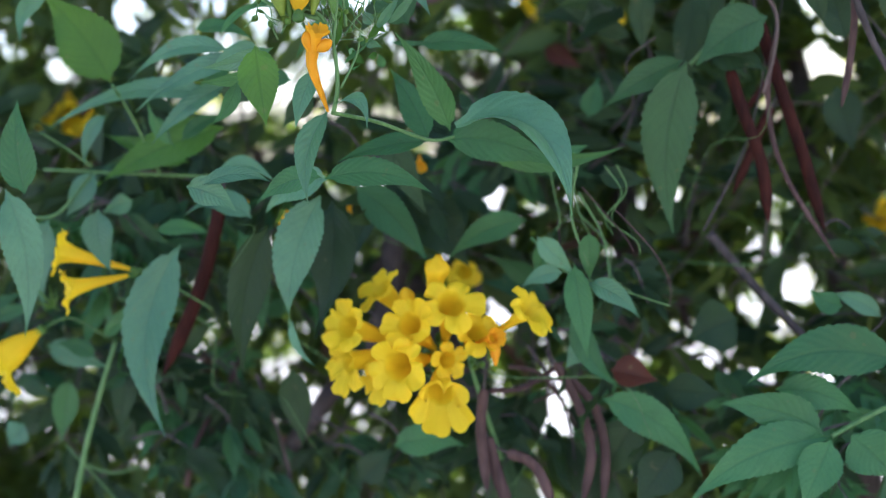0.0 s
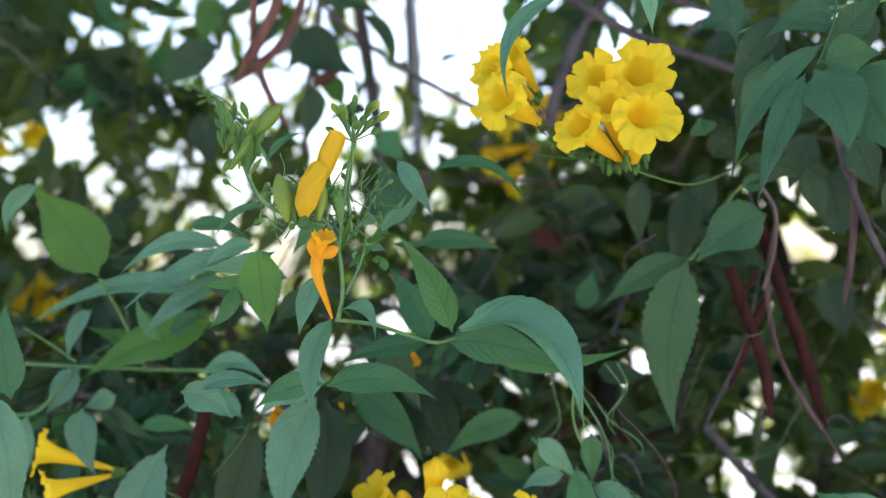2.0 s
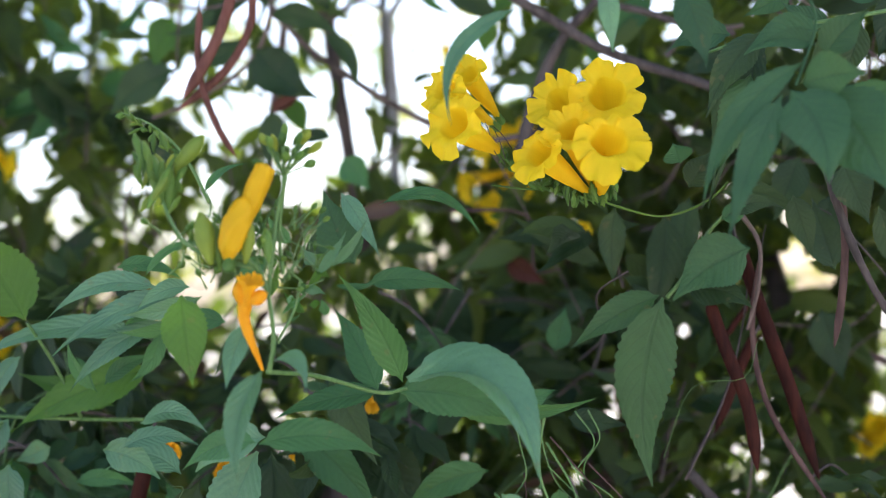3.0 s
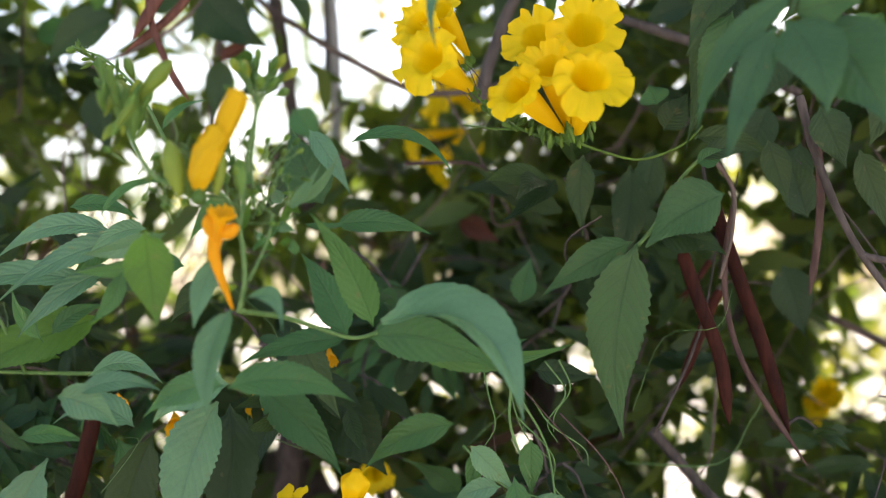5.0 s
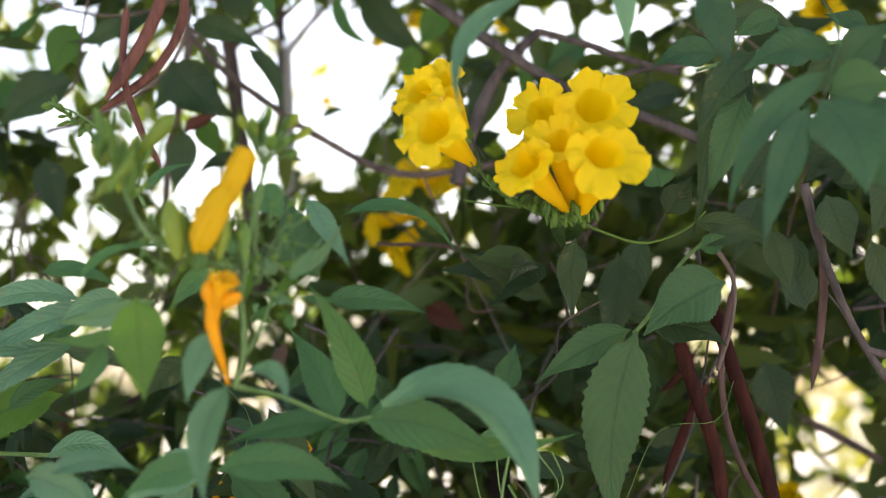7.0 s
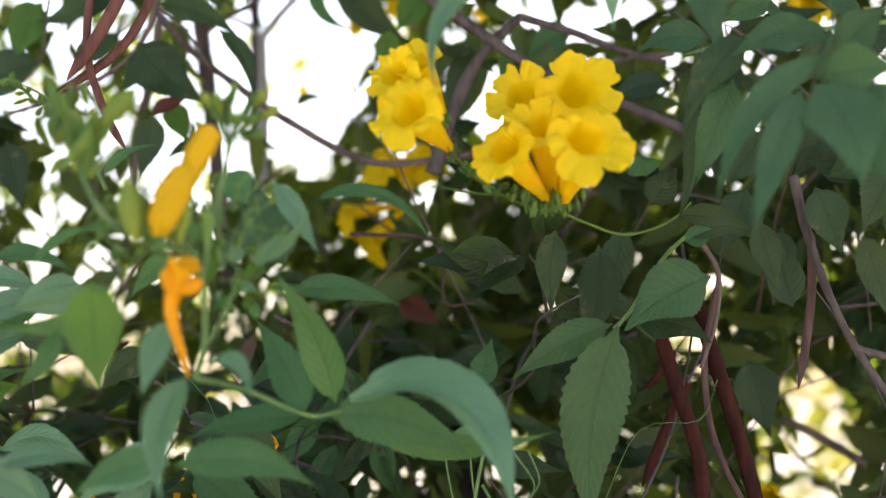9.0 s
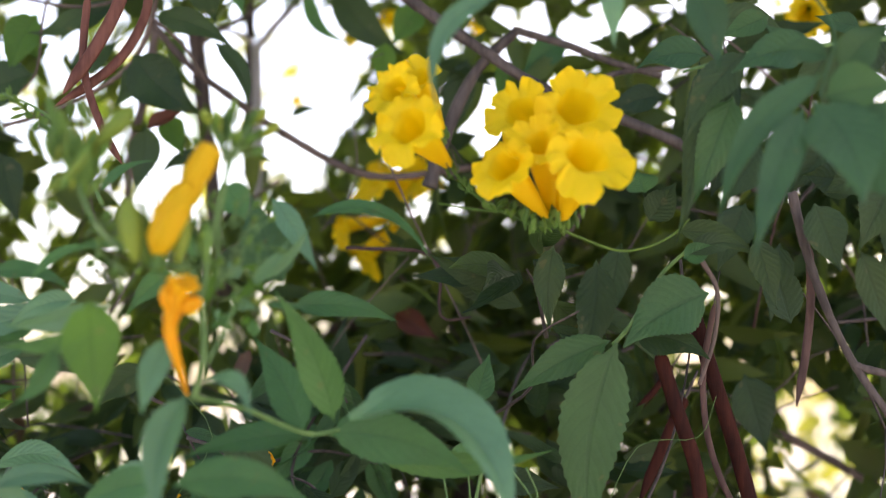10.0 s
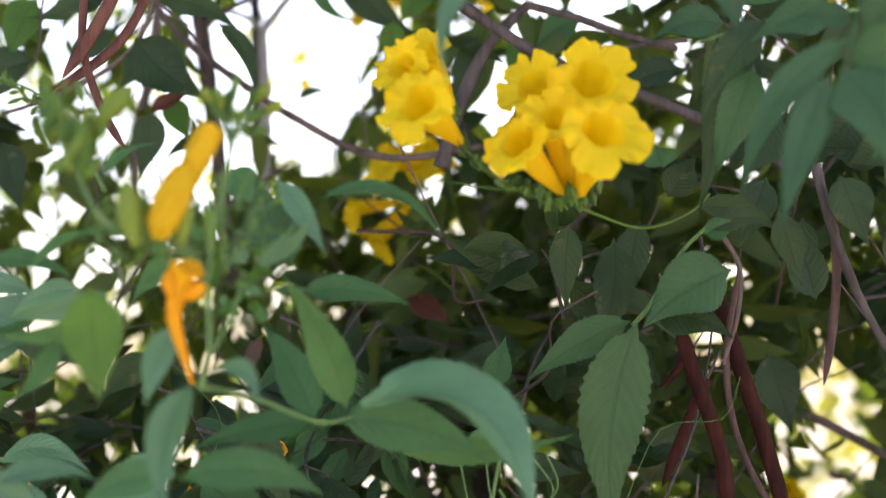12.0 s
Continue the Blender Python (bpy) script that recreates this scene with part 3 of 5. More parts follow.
bud(stalk, (-0.179, -0.120, 1.582), (-0.160, -0.120, 1.602), 0.0105, BUD)
bud(stalk, (-0.188, -0.120, 1.562), (-0.193, -0.120, 1.592), 0.0100)
bud(stalk, (-0.186, -0.116, 1.557), (-0.183, -0.118, 1.583), 0.0085)
bud(stalk, (-0.197, -0.118, 1.573), (-0.201, -0.118, 1.601), 0.0070)
stem(stalk, [(-0.119, -0.100, 1.516), (-0.119, -0.105, 1.541), (-0.115, -0.110, 1.562), (-0.114, -0.110, 1.576)], 0.0013, 0.0009)
for k in range(24):
    rr = random.Random(600 + k)
    a = Vector((-0.114, -0.110, 1.576))
    b = a + Vector((rr.uniform(-0.010, 0.019), rr.uniform(-0.012, 0.012), rr.uniform(0.004, 0.022)))
    part("bud_stalk", tube_bm([a, a.lerp(b, 0.5), b], 0.0006, 0.0005, ring=5, per=3), STEM, stalk)
    bud(stalk, b, b + (b - a).normalized() * rr.uniform(0.008, 0.012), rr.uniform(0.0042, 0.0058), BUD if k % 4 == 0 else CALYX)
for k in range(30):
    rr = random.Random(640 + k)
    a = Vector((-0.190, -0.120, 1.569)) + Vector((rr.uniform(-0.012, 0.014), rr.uniform(-0.014, 0.012), rr.uniform(-0.014, 0.03)))
    bud(stalk, a, a + Vector((rr.uniform(-0.009, 0.011), rr.uniform(-0.006, 0.006), rr.uniform(0.008, 0.018))), rr.uniform(0.0032, 0.0055), BUD if k % 4 == 0 else CALYX)
for k in range(26):
    rr = random.Random(690 + k)
    a = Vector((-0.151, -0.110, 1.526)) + Vector((rr.uniform(-0.045, 0.05), rr.uniform(-0.01, 0.03), rr.uniform(-0.02, 0.02)))
    b = a + Vector((rr.uniform(-0.012, 0.012), rr.uniform(-0.006, 0.006), rr.uniform(0.004, 0.016)))
    part("bud_stalk", tube_bm([a, a.lerp(b, 0.5), b], 0.0007, 0.0005, ring=5, per=3), STEM, stalk)
    bud(stalk, b, b + (b - a).normalized() * 0.006, rr.uniform(0.003, 0.005))

for k in range(70):
    rr = random.Random(900 + k)
    s = rr.random()
    a = Vector((-0.170, -0.110, 1.532)).lerp(Vector((-0.102, -0.090, 1.522)), s) + Vector((0, rr.uniform(-0.012, 0.03), rr.uniform(-0.022, 0.022)))
    b = a + Vector((rr.uniform(-0.016, 0.016), rr.uniform(-0.008, 0.008), rr.uniform(-0.004, 0.02)))
    part("bud_stalk", tube_bm([a, a.lerp(b, 0.5) + Vector((rr.uniform(-0.003, 0.003), 0, 0)), b], 0.0006, 0.0004, ring=5, per=3), STEM, stalk)
    if k % 2:
        bud(stalk, b, b + (b - a).normalized() * rr.uniform(0.005, 0.009), rr.uniform(0.0025, 0.0042))
for k in range(16):
    rr = random.Random(990 + k)
    a = Vector((-0.130, -0.100, 1.499)).lerp(Vector((-0.102, -0.040, 1.508)), rr.random()) + Vector((0, rr.uniform(-0.01, 0.02), rr.uniform(-0.02, 0.02)))
    leaf(stalk, a, a + Vector((rr.uniform(-0.02, 0.03), rr.uniform(-0.015, 0.015), rr.uniform(-0.012, 0.03))), rr.uniform(0.004, 0.008),
         mat=(LIME, LEAF, PALE)[k % 3], name="young_leaflet", bow=rr.uniform(-.15, .15), roll=rr.uniform(-50, 50), steps=12, across=2)

spray = thing("bud_spray", (-0.237, 0.050, 1.612), "arching spray of tiny green buds", "buds")
stem(spray, [(-0.215, 0.050, 1.575), (-0.233, 0.050, 1.610), (-0.252, 0.040, 1.632), (-0.277, 0.040, 1.644)], 0.0014, 0.0006)
for k in range(26):
    rr = random.Random(720 + k)
    s = k / 26
    a = Vector((-0.233, 0.050, 1.610)).lerp(Vector((-0.277, 0.040, 1.644)), s)
    b = a + Vector((rr.uniform(-0.010, 0.004), rr.uniform(-0.006, 0.006), rr.uniform(-0.008, 0.009)))
    bud(spray, a, b, rr.uniform(0.0025, 0.0042))

# ---------------- leaves round the near stalk ----------------
near = thing("leafy_shoot", (-0.132, -0.090, 1.456), "green leafy shoot with drooping toothed leaflets below the bud stalk", "shoot", "leafy shoots")
stem(near, [(-0.131, -0.100, 1.457), (-0.112, -0.050, 1.451), (-0.083, -0.005, 1.437), (-0.064, 0.000, 1.439)], 0.0015, 0.0013)
leaf(near, (-0.185, -0.100, 1.506), (-0.180, -0.100, 1.448), 0.0311, mat=LIME, fold=6, twist=0)
leaf(near, (-0.145, -0.090, 1.487), (-0.155, -0.110, 1.447), 0.0161, bow=-.05, mat=PALE)
leaf(near, (-0.134, -0.100, 1.459), (-0.136, -0.150, 1.396), 0.0187, bow=-.10, fold=34, mat=PALE)
leaf(near, (-0.131, -0.100, 1.461), (-0.097, -0.140, 1.446), 0.0124, bow=.24, roll=35, mat=PALE)
leaf(near, (-0.175, -0.090, 1.505), (-0.247, -0.050, 1.495), 0.0133, bow=.04, roll=25, mat=PALE)
leaf(near, (-0.186, -0.070, 1.490), (-0.243, -0.070, 1.484), 0.0116, bow=.05, roll=25)
leaf(near, (-0.210, -0.070, 1.483), (-0.232, -0.070, 1.452), 0.0121, bow=.12, roll=20)
leaf(near, (-0.067, 0.000, 1.443), (-0.096, -0.050, 1.514), 0.0233, bow=-.05, fold=10)
leaf(near, (-0.084, 0.000, 1.437), (-0.118, 0.020, 1.495), 0.0237, bow=-.04, fold=12)
leaf(near, (-0.056, -0.036, 1.446), (0.033, -0.090, 1.384), 0.0430, bow=.26, roll=40, fold=38, teeth=.02, mat=PALE, sag=.06)
leaf(near, (-0.072, 0.000, 1.437), (0.015, 0.000, 1.410), 0.0310, bow=.10, roll=-10, fold=12)
leaf(near, (-0.083, 0.000, 1.436), (-0.152, -0.020, 1.422), 0.0188, bow=-.06, roll=-20)
leaf(near, (-0.144, -0.080, 1.411), (-0.071, -0.050, 1.398), 0.0227, bow=.12, roll=15, mat=LEAF)
leaf(near, (-0.146, -0.080, 1.412), (-0.204, -0.060, 1.394), 0.0197, bow=-.10, roll=-15)
leaf(near, (-0.243, -0.060, 1.409), (-0.189, -0.060, 1.409), 0.0141, bow=.14, roll=20, mat=PALE)
leaf(near, (-0.256, -0.060, 1.408), (-0.218, -0.060, 1.388), 0.0223, bow=.10, mat=PALE)
leaf(near, (-0.097, 0.000, 1.524), (-0.117, 0.000, 1.576), 0.0329, fold=6, bow=.04, teeth=.045, mat=DEEP)
leaf(near, (-0.105, 0.000, 1.573), (-0.076, -0.020, 1.528), 0.0144, bow=.03, mat=PALE)
leaf(near, (-0.120, -0.020, 1.524), (-0.127, -0.020, 1.535), 0.0093, mat=PALE)
leaf(near, (-0.087, 0.040, 1.566), (-0.012, 0.020, 1.541), 0.0116, bow=.22, roll=30)
leaf(near, (-0.096, 0.030, 1.511), (-0.031, 0.050, 1.504), 0.0173, bow=.08, roll=10)
leaf(near, (-0.207, -0.050, 1.536), (-0.181, -0.050, 1.537), 0.0062, bow=.15, roll=30)
leaf(near, (-0.239, -0.020, 1.521), (-0.193, -0.020, 1.540), 0.0077, bow=.20, roll=20)
leaf(near, (-0.212, 0.030, 1.581), (-0.180, 0.030, 1.600), 0.0062, bow=.15)
leaf(near, (-0.061, 0.060, 1.435), (0.061, 0.020, 1.426), 0.0199, bow=-.10, roll=-25)

leaf(near, (-0.267, 0.000, 1.529), (-0.220, 0.000, 1.519), 0.0132, bow=.12, roll=20, mat=LEAF)
leaf(near, (-0.222, 0.020, 1.514), (-0.262, 0.020, 1.499), 0.0149, bow=-.12, roll=-15, mat=PALE)
leaf(near, (-0.199, 0.030, 1.488), (-0.244, 0.030, 1.484), 0.0157, bow=-.10, mat=LEAF)
leaf(near, (-0.261, 0.030, 1.481), (-0.216, 0.030, 1.467), 0.0150, bow=.10, mat=SHADED)
leaf(near, (-0.166, 0.030, 1.532), (-0.195, 0.030, 1.506), 0.0150, bow=-.08, mat=LEAF)
leaf(near, (-0.149, 0.030, 1.542), (-0.167, 0.030, 1.563), 0.0103, bow=.06, mat=LEAF)
leaf(near, (-0.125, 0.050, 1.552), (-0.149, 0.050, 1.523), 0.0161, mat=SHADED)
leaf(near, (-0.254, 0.050, 1.509), (-0.284, 0.050, 1.488), 0.0175, mat=LEAF)
leaf(near, (-0.188, 0.060, 1.475), (-0.219, 0.060, 1.450), 0.0198, bow=-.08, mat=SHADED)

# ---------------- leaves and stems to the side of it ----------------
left = thing("leafy_shoot", (-0.341, 0.100, 1.417), "thin green shoot with narrow leaflets, bluish sky sheen in their colour", "shoot", "leafy shoots")
stem(left, [(-0.287, 0.140, 1.412), (-0.349, 0.120, 1.416), (-0.449, 0.100, 1.424)], 0.0018, 0.0014)
stem(left, [(-0.349, 0.120, 1.416), (-0.358, 0.090, 1.462), (-0.364, 0.060, 1.493)], 0.0014, 0.0012)
stem(left, [(-0.403, 0.100, 1.425), (-0.420, 0.080, 1.443), (-0.430, 0.060, 1.455)], 0.0012, 0.0009)
stem(left, [(-0.457, 0.080, 1.383), (-0.428, 0.080, 1.386), (-0.406, 0.100, 1.417)], 0.0016, 0.0012)
leaf(left, (-0.365, 0.060, 1.495), (-0.417, 0.040, 1.571), 0.0524, bow=-.06, fold=8, mat=LIME)
leaf(left, (-0.400, 0.030, 1.569), (-0.423, 0.020, 1.526), 0.0148, bow=-.24, roll=40, mat=PALE)
leaf(left, (-0.252, 0.040, 1.514), (-0.343, 0.040, 1.494), 0.0176, bow=-.16, roll=-20, mat=PALE)
leaf(left, (-0.234, 0.030, 1.508), (-0.332, 0.030, 1.469), 0.0192, bow=-.08, roll=-15, mat=PALE)
leaf(left, (-0.253, 0.050, 1.490), (-0.329, 0.050, 1.442), 0.0204, bow=-.08, roll=-15, mat=PALE)
leaf(left, (-0.273, 0.070, 1.478), (-0.429, 0.070, 1.460), 0.0199, bow=-.12, roll=-20, mat=PALE)
leaf(left, (-0.375, 0.070, 1.468), (-0.397, 0.070, 1.426), 0.0145, bow=-.14, mat=PALE)
leaf(left, (-0.375, -0.080, 1.407), (-0.379, -0.080, 1.477), 0.0315, bow=.05, fold=8)
leaf(left, (-0.282, 0.100, 1.455), (-0.399, 0.100, 1.409), 0.0371, bow=-.05, mat=LIME)
leaf(left, (-0.317, 0.070, 1.441), (-0.338, 0.070, 1.481), 0.0099, bow=.1)
leaf(left, (-0.313, 0.080, 1.444), (-0.270, 0.080, 1.464), 0.0137, bow=.12)
leaf(left, (-0.335, 0.080, 1.466), (-0.319, 0.080, 1.439), 0.0091)
leaf(left, (-0.322, 0.120, 1.426), (-0.403, 0.120, 1.454), 0.0217, mat=LIME)
leaf(left, (-0.294, 0.100, 1.412), (-0.225, 0.050, 1.410), 0.0182, bow=.14, roll=25, mat=PALE)
leaf(left, (-0.247, 0.060, 1.378), (-0.306, 0.060, 1.383), 0.0224, bow=-.22, roll=-25, mat=PALE)
leaf(left, (-0.158, -0.020, 1.410), (-0.216, 0.000, 1.386), 0.0278, bow=-.10, roll=-20, mat=PALE)
leaf(left, (-0.377, 0.050, 1.389), (-0.367, 0.050, 1.336), 0.0293, bow=-.08, mat=PALE)
leaf(left, (-0.412, -0.040, 1.410), (-0.402, -0.040, 1.294), 0.0319, bow=.08, fold=22, roll=20, mat=PALE)
leaf(left, (-0.439, -0.040, 1.407), (-0.436, -0.040, 1.326), 0.0287, mat=PALE)
leaf(left, (-0.446, 0.100, 1.381), (-0.455, 0.100, 1.301), 0.0288, bow=-.08, mat=PALE)
leaf(left, (-0.401, 0.100, 1.419), (-0.432, 0.100, 1.381), 0.0241, mat=PALE)
leaf(left, (-0.376, 0.120, 1.395), (-0.406, 0.120, 1.384), 0.0189, mat=PALE)
leaf(left, (-0.356, 0.120, 1.367), (-0.301, 0.120, 1.361), 0.0142, bow=.10)
leaf(left, (-0.305, 0.120, 1.381), (-0.294, 0.120, 1.356), 0.0113)
leaf(left, (-0.310, 0.060, 1.358), (-0.315, 0.020, 1.204), 0.0405, bow=-.15, fold=26, roll=18, mat=PALE, twist=45)
leaf(left, (-0.179, 0.030, 1.396), (-0.206, 0.020, 1.294), 0.0426, bow=-.08, fold=20, roll=-10, mat=PALE, twist=25)
leaf(left, (-0.207, 0.030, 1.299), (-0.187, 0.030, 1.259), 0.0070, bow=-.15, mat=PALE)
leaf(left, (-0.181, 0.070, 1.392), (-0.197, 0.060, 1.278), 0.0405, bow=.06, fold=24, mat=SHADED, wave=.1)
leaf(left, (-0.239, 0.080, 1.372), (-0.263, 0.070, 1.244), 0.0354, bow=-.08, mat=SHADED, roll=20, fold=24)
leaf(left, (-0.273, 0.100, 1.367), (-0.259, 0.100, 1.273), 0.0278, bow=.10)
leaf(left, (-0.169, 0.100, 1.402), (-0.108, 0.100, 1.334), 0.0325, bow=.06)
leaf(left, (-0.140, 0.090, 1.444), (-0.107, 0.090, 1.377), 0.0276, mat=SHADED)
leaf(left, (-0.128, 0.160, 1.389), (-0.085, 0.160, 1.328), 0.0487, mat=SHADED)
leaf(left, (-0.249, 0.160, 1.239), (-0.241, 0.160, 1.166), 0.0292, mat=SHADED)
leaf(left, (-0.513, 0.120, 1.289), (-0.473, 0.120, 1.299), 0.0142, bow=.1)
leaf(left, (-0.540, 0.150, 1.296), (-0.496, 0.150, 1.314), 0.0106)
leaf(left, (-0.484, 0.160, 1.262), (-0.423, 0.160, 1.240), 0.0244, mat=PALE)
leaf(left, (-0.463, 0.160, 1.230), (-0.477, 0.160, 1.166), 0.0273)
leaf(left, (-0.423, 0.200, 1.234), (-0.435, 0.200, 1.169), 0.0282, mat=SHADED)
leaf(left, (-0.490, 0.120, 1.196), (-0.507, 0.120, 1.174), 0.0264, mat=PALE)
lower_stem = thing("leafy_shoot", (-0.439, 0.120, 1.165), "single upright pale green stem among shaded leaves", "shoot", "leafy shoots")
stem(lower_stem, [(-0.446, 0.120, 1.118), (-0.433, 0.120, 1.169), (-0.415, 0.120, 1.225), (-0.403, 0.130, 1.269)], 0.0030, 0.0020)
leaf(lower_stem, (-0.414, 0.130, 1.271), (-0.382, 0.130, 1.306), 0.0143)
leaf(lower_stem, (-0.427, 0.140, 1.254), (-0.468, 0.140, 1.265), 0.0163, bow=-.1)

branch([(-0.296, 0.200, 1.228), (-0.284, 0.200, 1.191), (-0.272, 0.200, 1.154), (-0.263, 0.200, 1.101)], 0.0035, 0.0045, TRUNK, "thin dark stem among shaded lower leaves", seed=40)
branch([(-0.378, 0.220, 1.116), (-0.365, 0.220, 1.160), (-0.345, 0.250, 1.204), (-0.337, 0.280, 1.238)], 0.0059, 0.0045, POD_TAN, "dry purplish-brown stem in the lower shade", seed=41)
branch([(-0.471, 0.200, 1.141), (-0.443, 0.200, 1.133), (-0.417, 0.200, 1.139)], 0.0025, 0.0020, STEM, "short pale green twig in the lower shade", seed=42)

# ---------------- lower flower cluster ----------------
low = thing("flower_cluster", (-0.099, 0.090, 1.264), "dense cluster of yellow trumpet flowers with a round bud", "flowers", "flower clusters")
flower(low, (-0.096, 0.095, 1.269), (-0.078, 0.038, 1.308), 0.0503, spin=40, flare=1.0, notch=.9, throat=.43)
flower(low, (-0.103, 0.095, 1.263), (-0.111, 0.032, 1.293), 0.0445, spin=10, flare=0.3, notch=.6, throat=.43)
flower(low, (-0.104, 0.090, 1.259), (-0.119, 0.022, 1.261), 0.0526, spin=25, flare=0.6, notch=.6, throat=.43)
flower(low, (-0.133, 0.100, 1.269), (-0.165, 0.046, 1.290), 0.0450, spin=60, flare=0.5, notch=.7, throat=.43)
flower(low, (-0.132, 0.095, 1.263), (-0.168, 0.056, 1.260), 0.0421, spin=5, flare=0.5, notch=.6, throat=.43, droop=.2)
flower(low, (-0.119, 0.090, 1.258), (-0.141, 0.048, 1.246), 0.0351, spin=15, flare=0.6, notch=.6, throat=.43)
flower(low, (-0.122, 0.090, 1.291), (-0.142, 0.070, 1.317), 0.0421, spin=15, flare=0.9, notch=1.0, throat=.43)
flower(low, (-0.096, 0.085, 1.257), (-0.089, 0.038, 1.237), 0.0503, spin=15, flare=0.8, droop=.4, notch=.9, throat=.43)
flower(low, (-0.107, 0.080, 1.261), (-0.085, 0.050, 1.262), 0.0316, spin=0, flare=0.6, notch=.7, throat=.43)
flower(low, (-0.052, 0.068, 1.279), (-0.018, 0.052, 1.301), 0.0468, spin=10, flare=0.9, slim=.5, notch=1.0, throat=.43)
flower(low, (-0.077, 0.085, 1.267), (-0.060, 0.050, 1.283), 0.0374, spin=10, flare=0.3, notch=.6, throat=.43)
flower(low, (-0.070, 0.075, 1.270), (-0.046, 0.045, 1.280), 0.0170, spin=10, flare=-0.5, mat=WILT, label="wilting orange flower")
part("yellow_bud", sack_bm([(-0.098, 0.070, 1.314), (-0.095, 0.060, 1.325), (-0.092, 0.055, 1.336), (-0.090, 0.052, 1.345)], [0.0099, 0.0143, 0.0200, 0.0063], 2), PETAL, low, "round yellow bud")
bud(low, (-0.119, 0.072, 1.301), (-0.121, 0.062, 1.319), 0.0135, PETAL, "yellow_bud")
part("withered_lobe", drop_bm((-0.046, 0.050, 1.277), (-0.046, 0.050, 1.257), 0.0085, blunt=0.6), WILT, low, "hanging withered petal")
for k in range(18):
    rr = random.Random(760 + k)
    a = Vector((-0.078, 0.090, 1.263)) + Vector((rr.uniform(-0.025, 0.014), rr.uniform(-0.02, 0.0), rr.uniform(-0.014, 0.012)))
    bud(low, a, a + Vector((rr.uniform(-0.006, 0.004), -0.003, rr.uniform(-0.004, 0.010))), rr.uniform(0.004, 0.006))
stem(low, [(-0.060, 0.150, 1.161), (-0.073, 0.120, 1.226), (-0.078, 0.100, 1.261)], 0.0024, 0.0016)

left_flowers = thing("flower_cluster", (-0.358, 0.080, 1.333), "pair of slim yellow trumpet flowers seen side-on", "flowers", "flower clusters")
flower(left_flowers, (-0.357, 0.080, 1.335), (-0.418, 0.065, 1.354), 0.0423, spin=10, flare=0.9, slim=.62, notch=.9)
flower(left_flowers, (-0.359, 0.080, 1.333), (-0.410, 0.055, 1.323), 0.0423, spin=35, flare=0.9, slim=.62, notch=.9)
stem(left_flowers, [(-0.357, 0.080, 1.333), (-0.335, 0.100, 1.320), (-0.306, 0.120, 1.297)], 0.0012)
edge_flowers = thing("flower_cluster", (-0.454, 0.090, 1.284), "yellow trumpet flower beside a spiky green calyx head", "flowers", "flower clusters")
flower(edge_flowers, (-0.454, 0.090, 1.284), (-0.483, 0.070, 1.261), 0.0600, spin=20, flare=0.5, slim=1.1, notch=.7)
stem(edge_flowers, [(-0.454, 0.090, 1.284), (-0.436, 0.110, 1.292), (-0.408, 0.130, 1.271)], 0.0012)
for k in range(22):
    rr = random.Random(800 + k)
    a = Vector((-0.441, 0.090, 1.304))
    b = a + Vector((rr.uniform(-0.013, 0.010), rr.uniform(-0.012, 0.010), rr.uniform(-0.006, 0.020)))
    part("calyx_spike", tube_bm([a, a.lerp(b, 0.6), b], 0.0011, 0.0003, ring=5, per=3), CALYX, edge_flowers)

# ---------------- seed pods and withered stalks ----------------
pod([(0.140, 0.140, 1.489), (0.151, 0.140, 1.452), (0.165, 0.145, 1.409), (0.170, 0.150, 1.360)], 0.0101)
pod([(0.164, 0.170, 1.533), (0.181, 0.170, 1.475), (0.199, 0.175, 1.417), (0.217, 0.180, 1.349)], 0.0108)
pod([(-0.294, 0.120, 1.396), (-0.304, 0.120, 1.356), (-0.323, 0.125, 1.306), (-0.360, 0.130, 1.236)], 0.0132)
TAN_LABEL = "slender tan-pink dry seed pod, curved and split"
pod([(0.180, 0.150, 1.523), (0.171, 0.150, 1.465), (0.182, 0.150, 1.404), (0.226, 0.150, 1.326)], 0.0044, POD_TAN, TAN_LABEL)
pod([(0.177, 0.260, 1.459), (0.166, 0.260, 1.437), (0.141, 0.260, 1.380)], 0.0086)
pod([(0.174, 0.300, 1.484), (0.159, 0.300, 1.464), (0.138, 0.300, 1.441)], 0.0054)
pod([(-0.229, 0.170, 1.769), (-0.236, 0.170, 1.739), (-0.251, 0.165, 1.704), (-0.272, 0.160, 1.669)], 0.0098, POD_RED, "curved reddish-tan seed pod hanging high in the shrub")
pod([(-0.219, 0.190, 1.766), (-0.223, 0.190, 1.731), (-0.242, 0.180, 1.694), (-0.282, 0.170, 1.661)], 0.0071, POD_RED, "curved reddish-tan seed pod hanging high in the shrub")
pod([(-0.259, 0.170, 1.744), (-0.260, 0.167, 1.692), (-0.246, 0.165, 1.648), (-0.230, 0.165, 1.620)], 0.0061, POD_RED, "curved reddish-tan seed pod hanging high in the shrub")
branch([(-0.259, 0.600, 1.812), (-0.233, 0.590, 1.828), (-0.204, 0.580, 1.840), (-0.178, 0.580, 1.862)], 0.0075, 0.0035, TRUNK, "short dark side twig against the sky", seed=30)
pod([(0.238, 0.120, 1.558), (0.238, 0.120, 1.522), (0.234, 0.120, 1.488), (0.227, 0.120, 1.452)], 0.0057, POD_TAN, TAN_LABEL)
pod([(-0.068, 0.120, 1.228), (-0.072, 0.120, 1.191), (-0.068, 0.120, 1.138)], 0.0094, POD_TAN, "pinkish-brown withered stalk under the flowers")
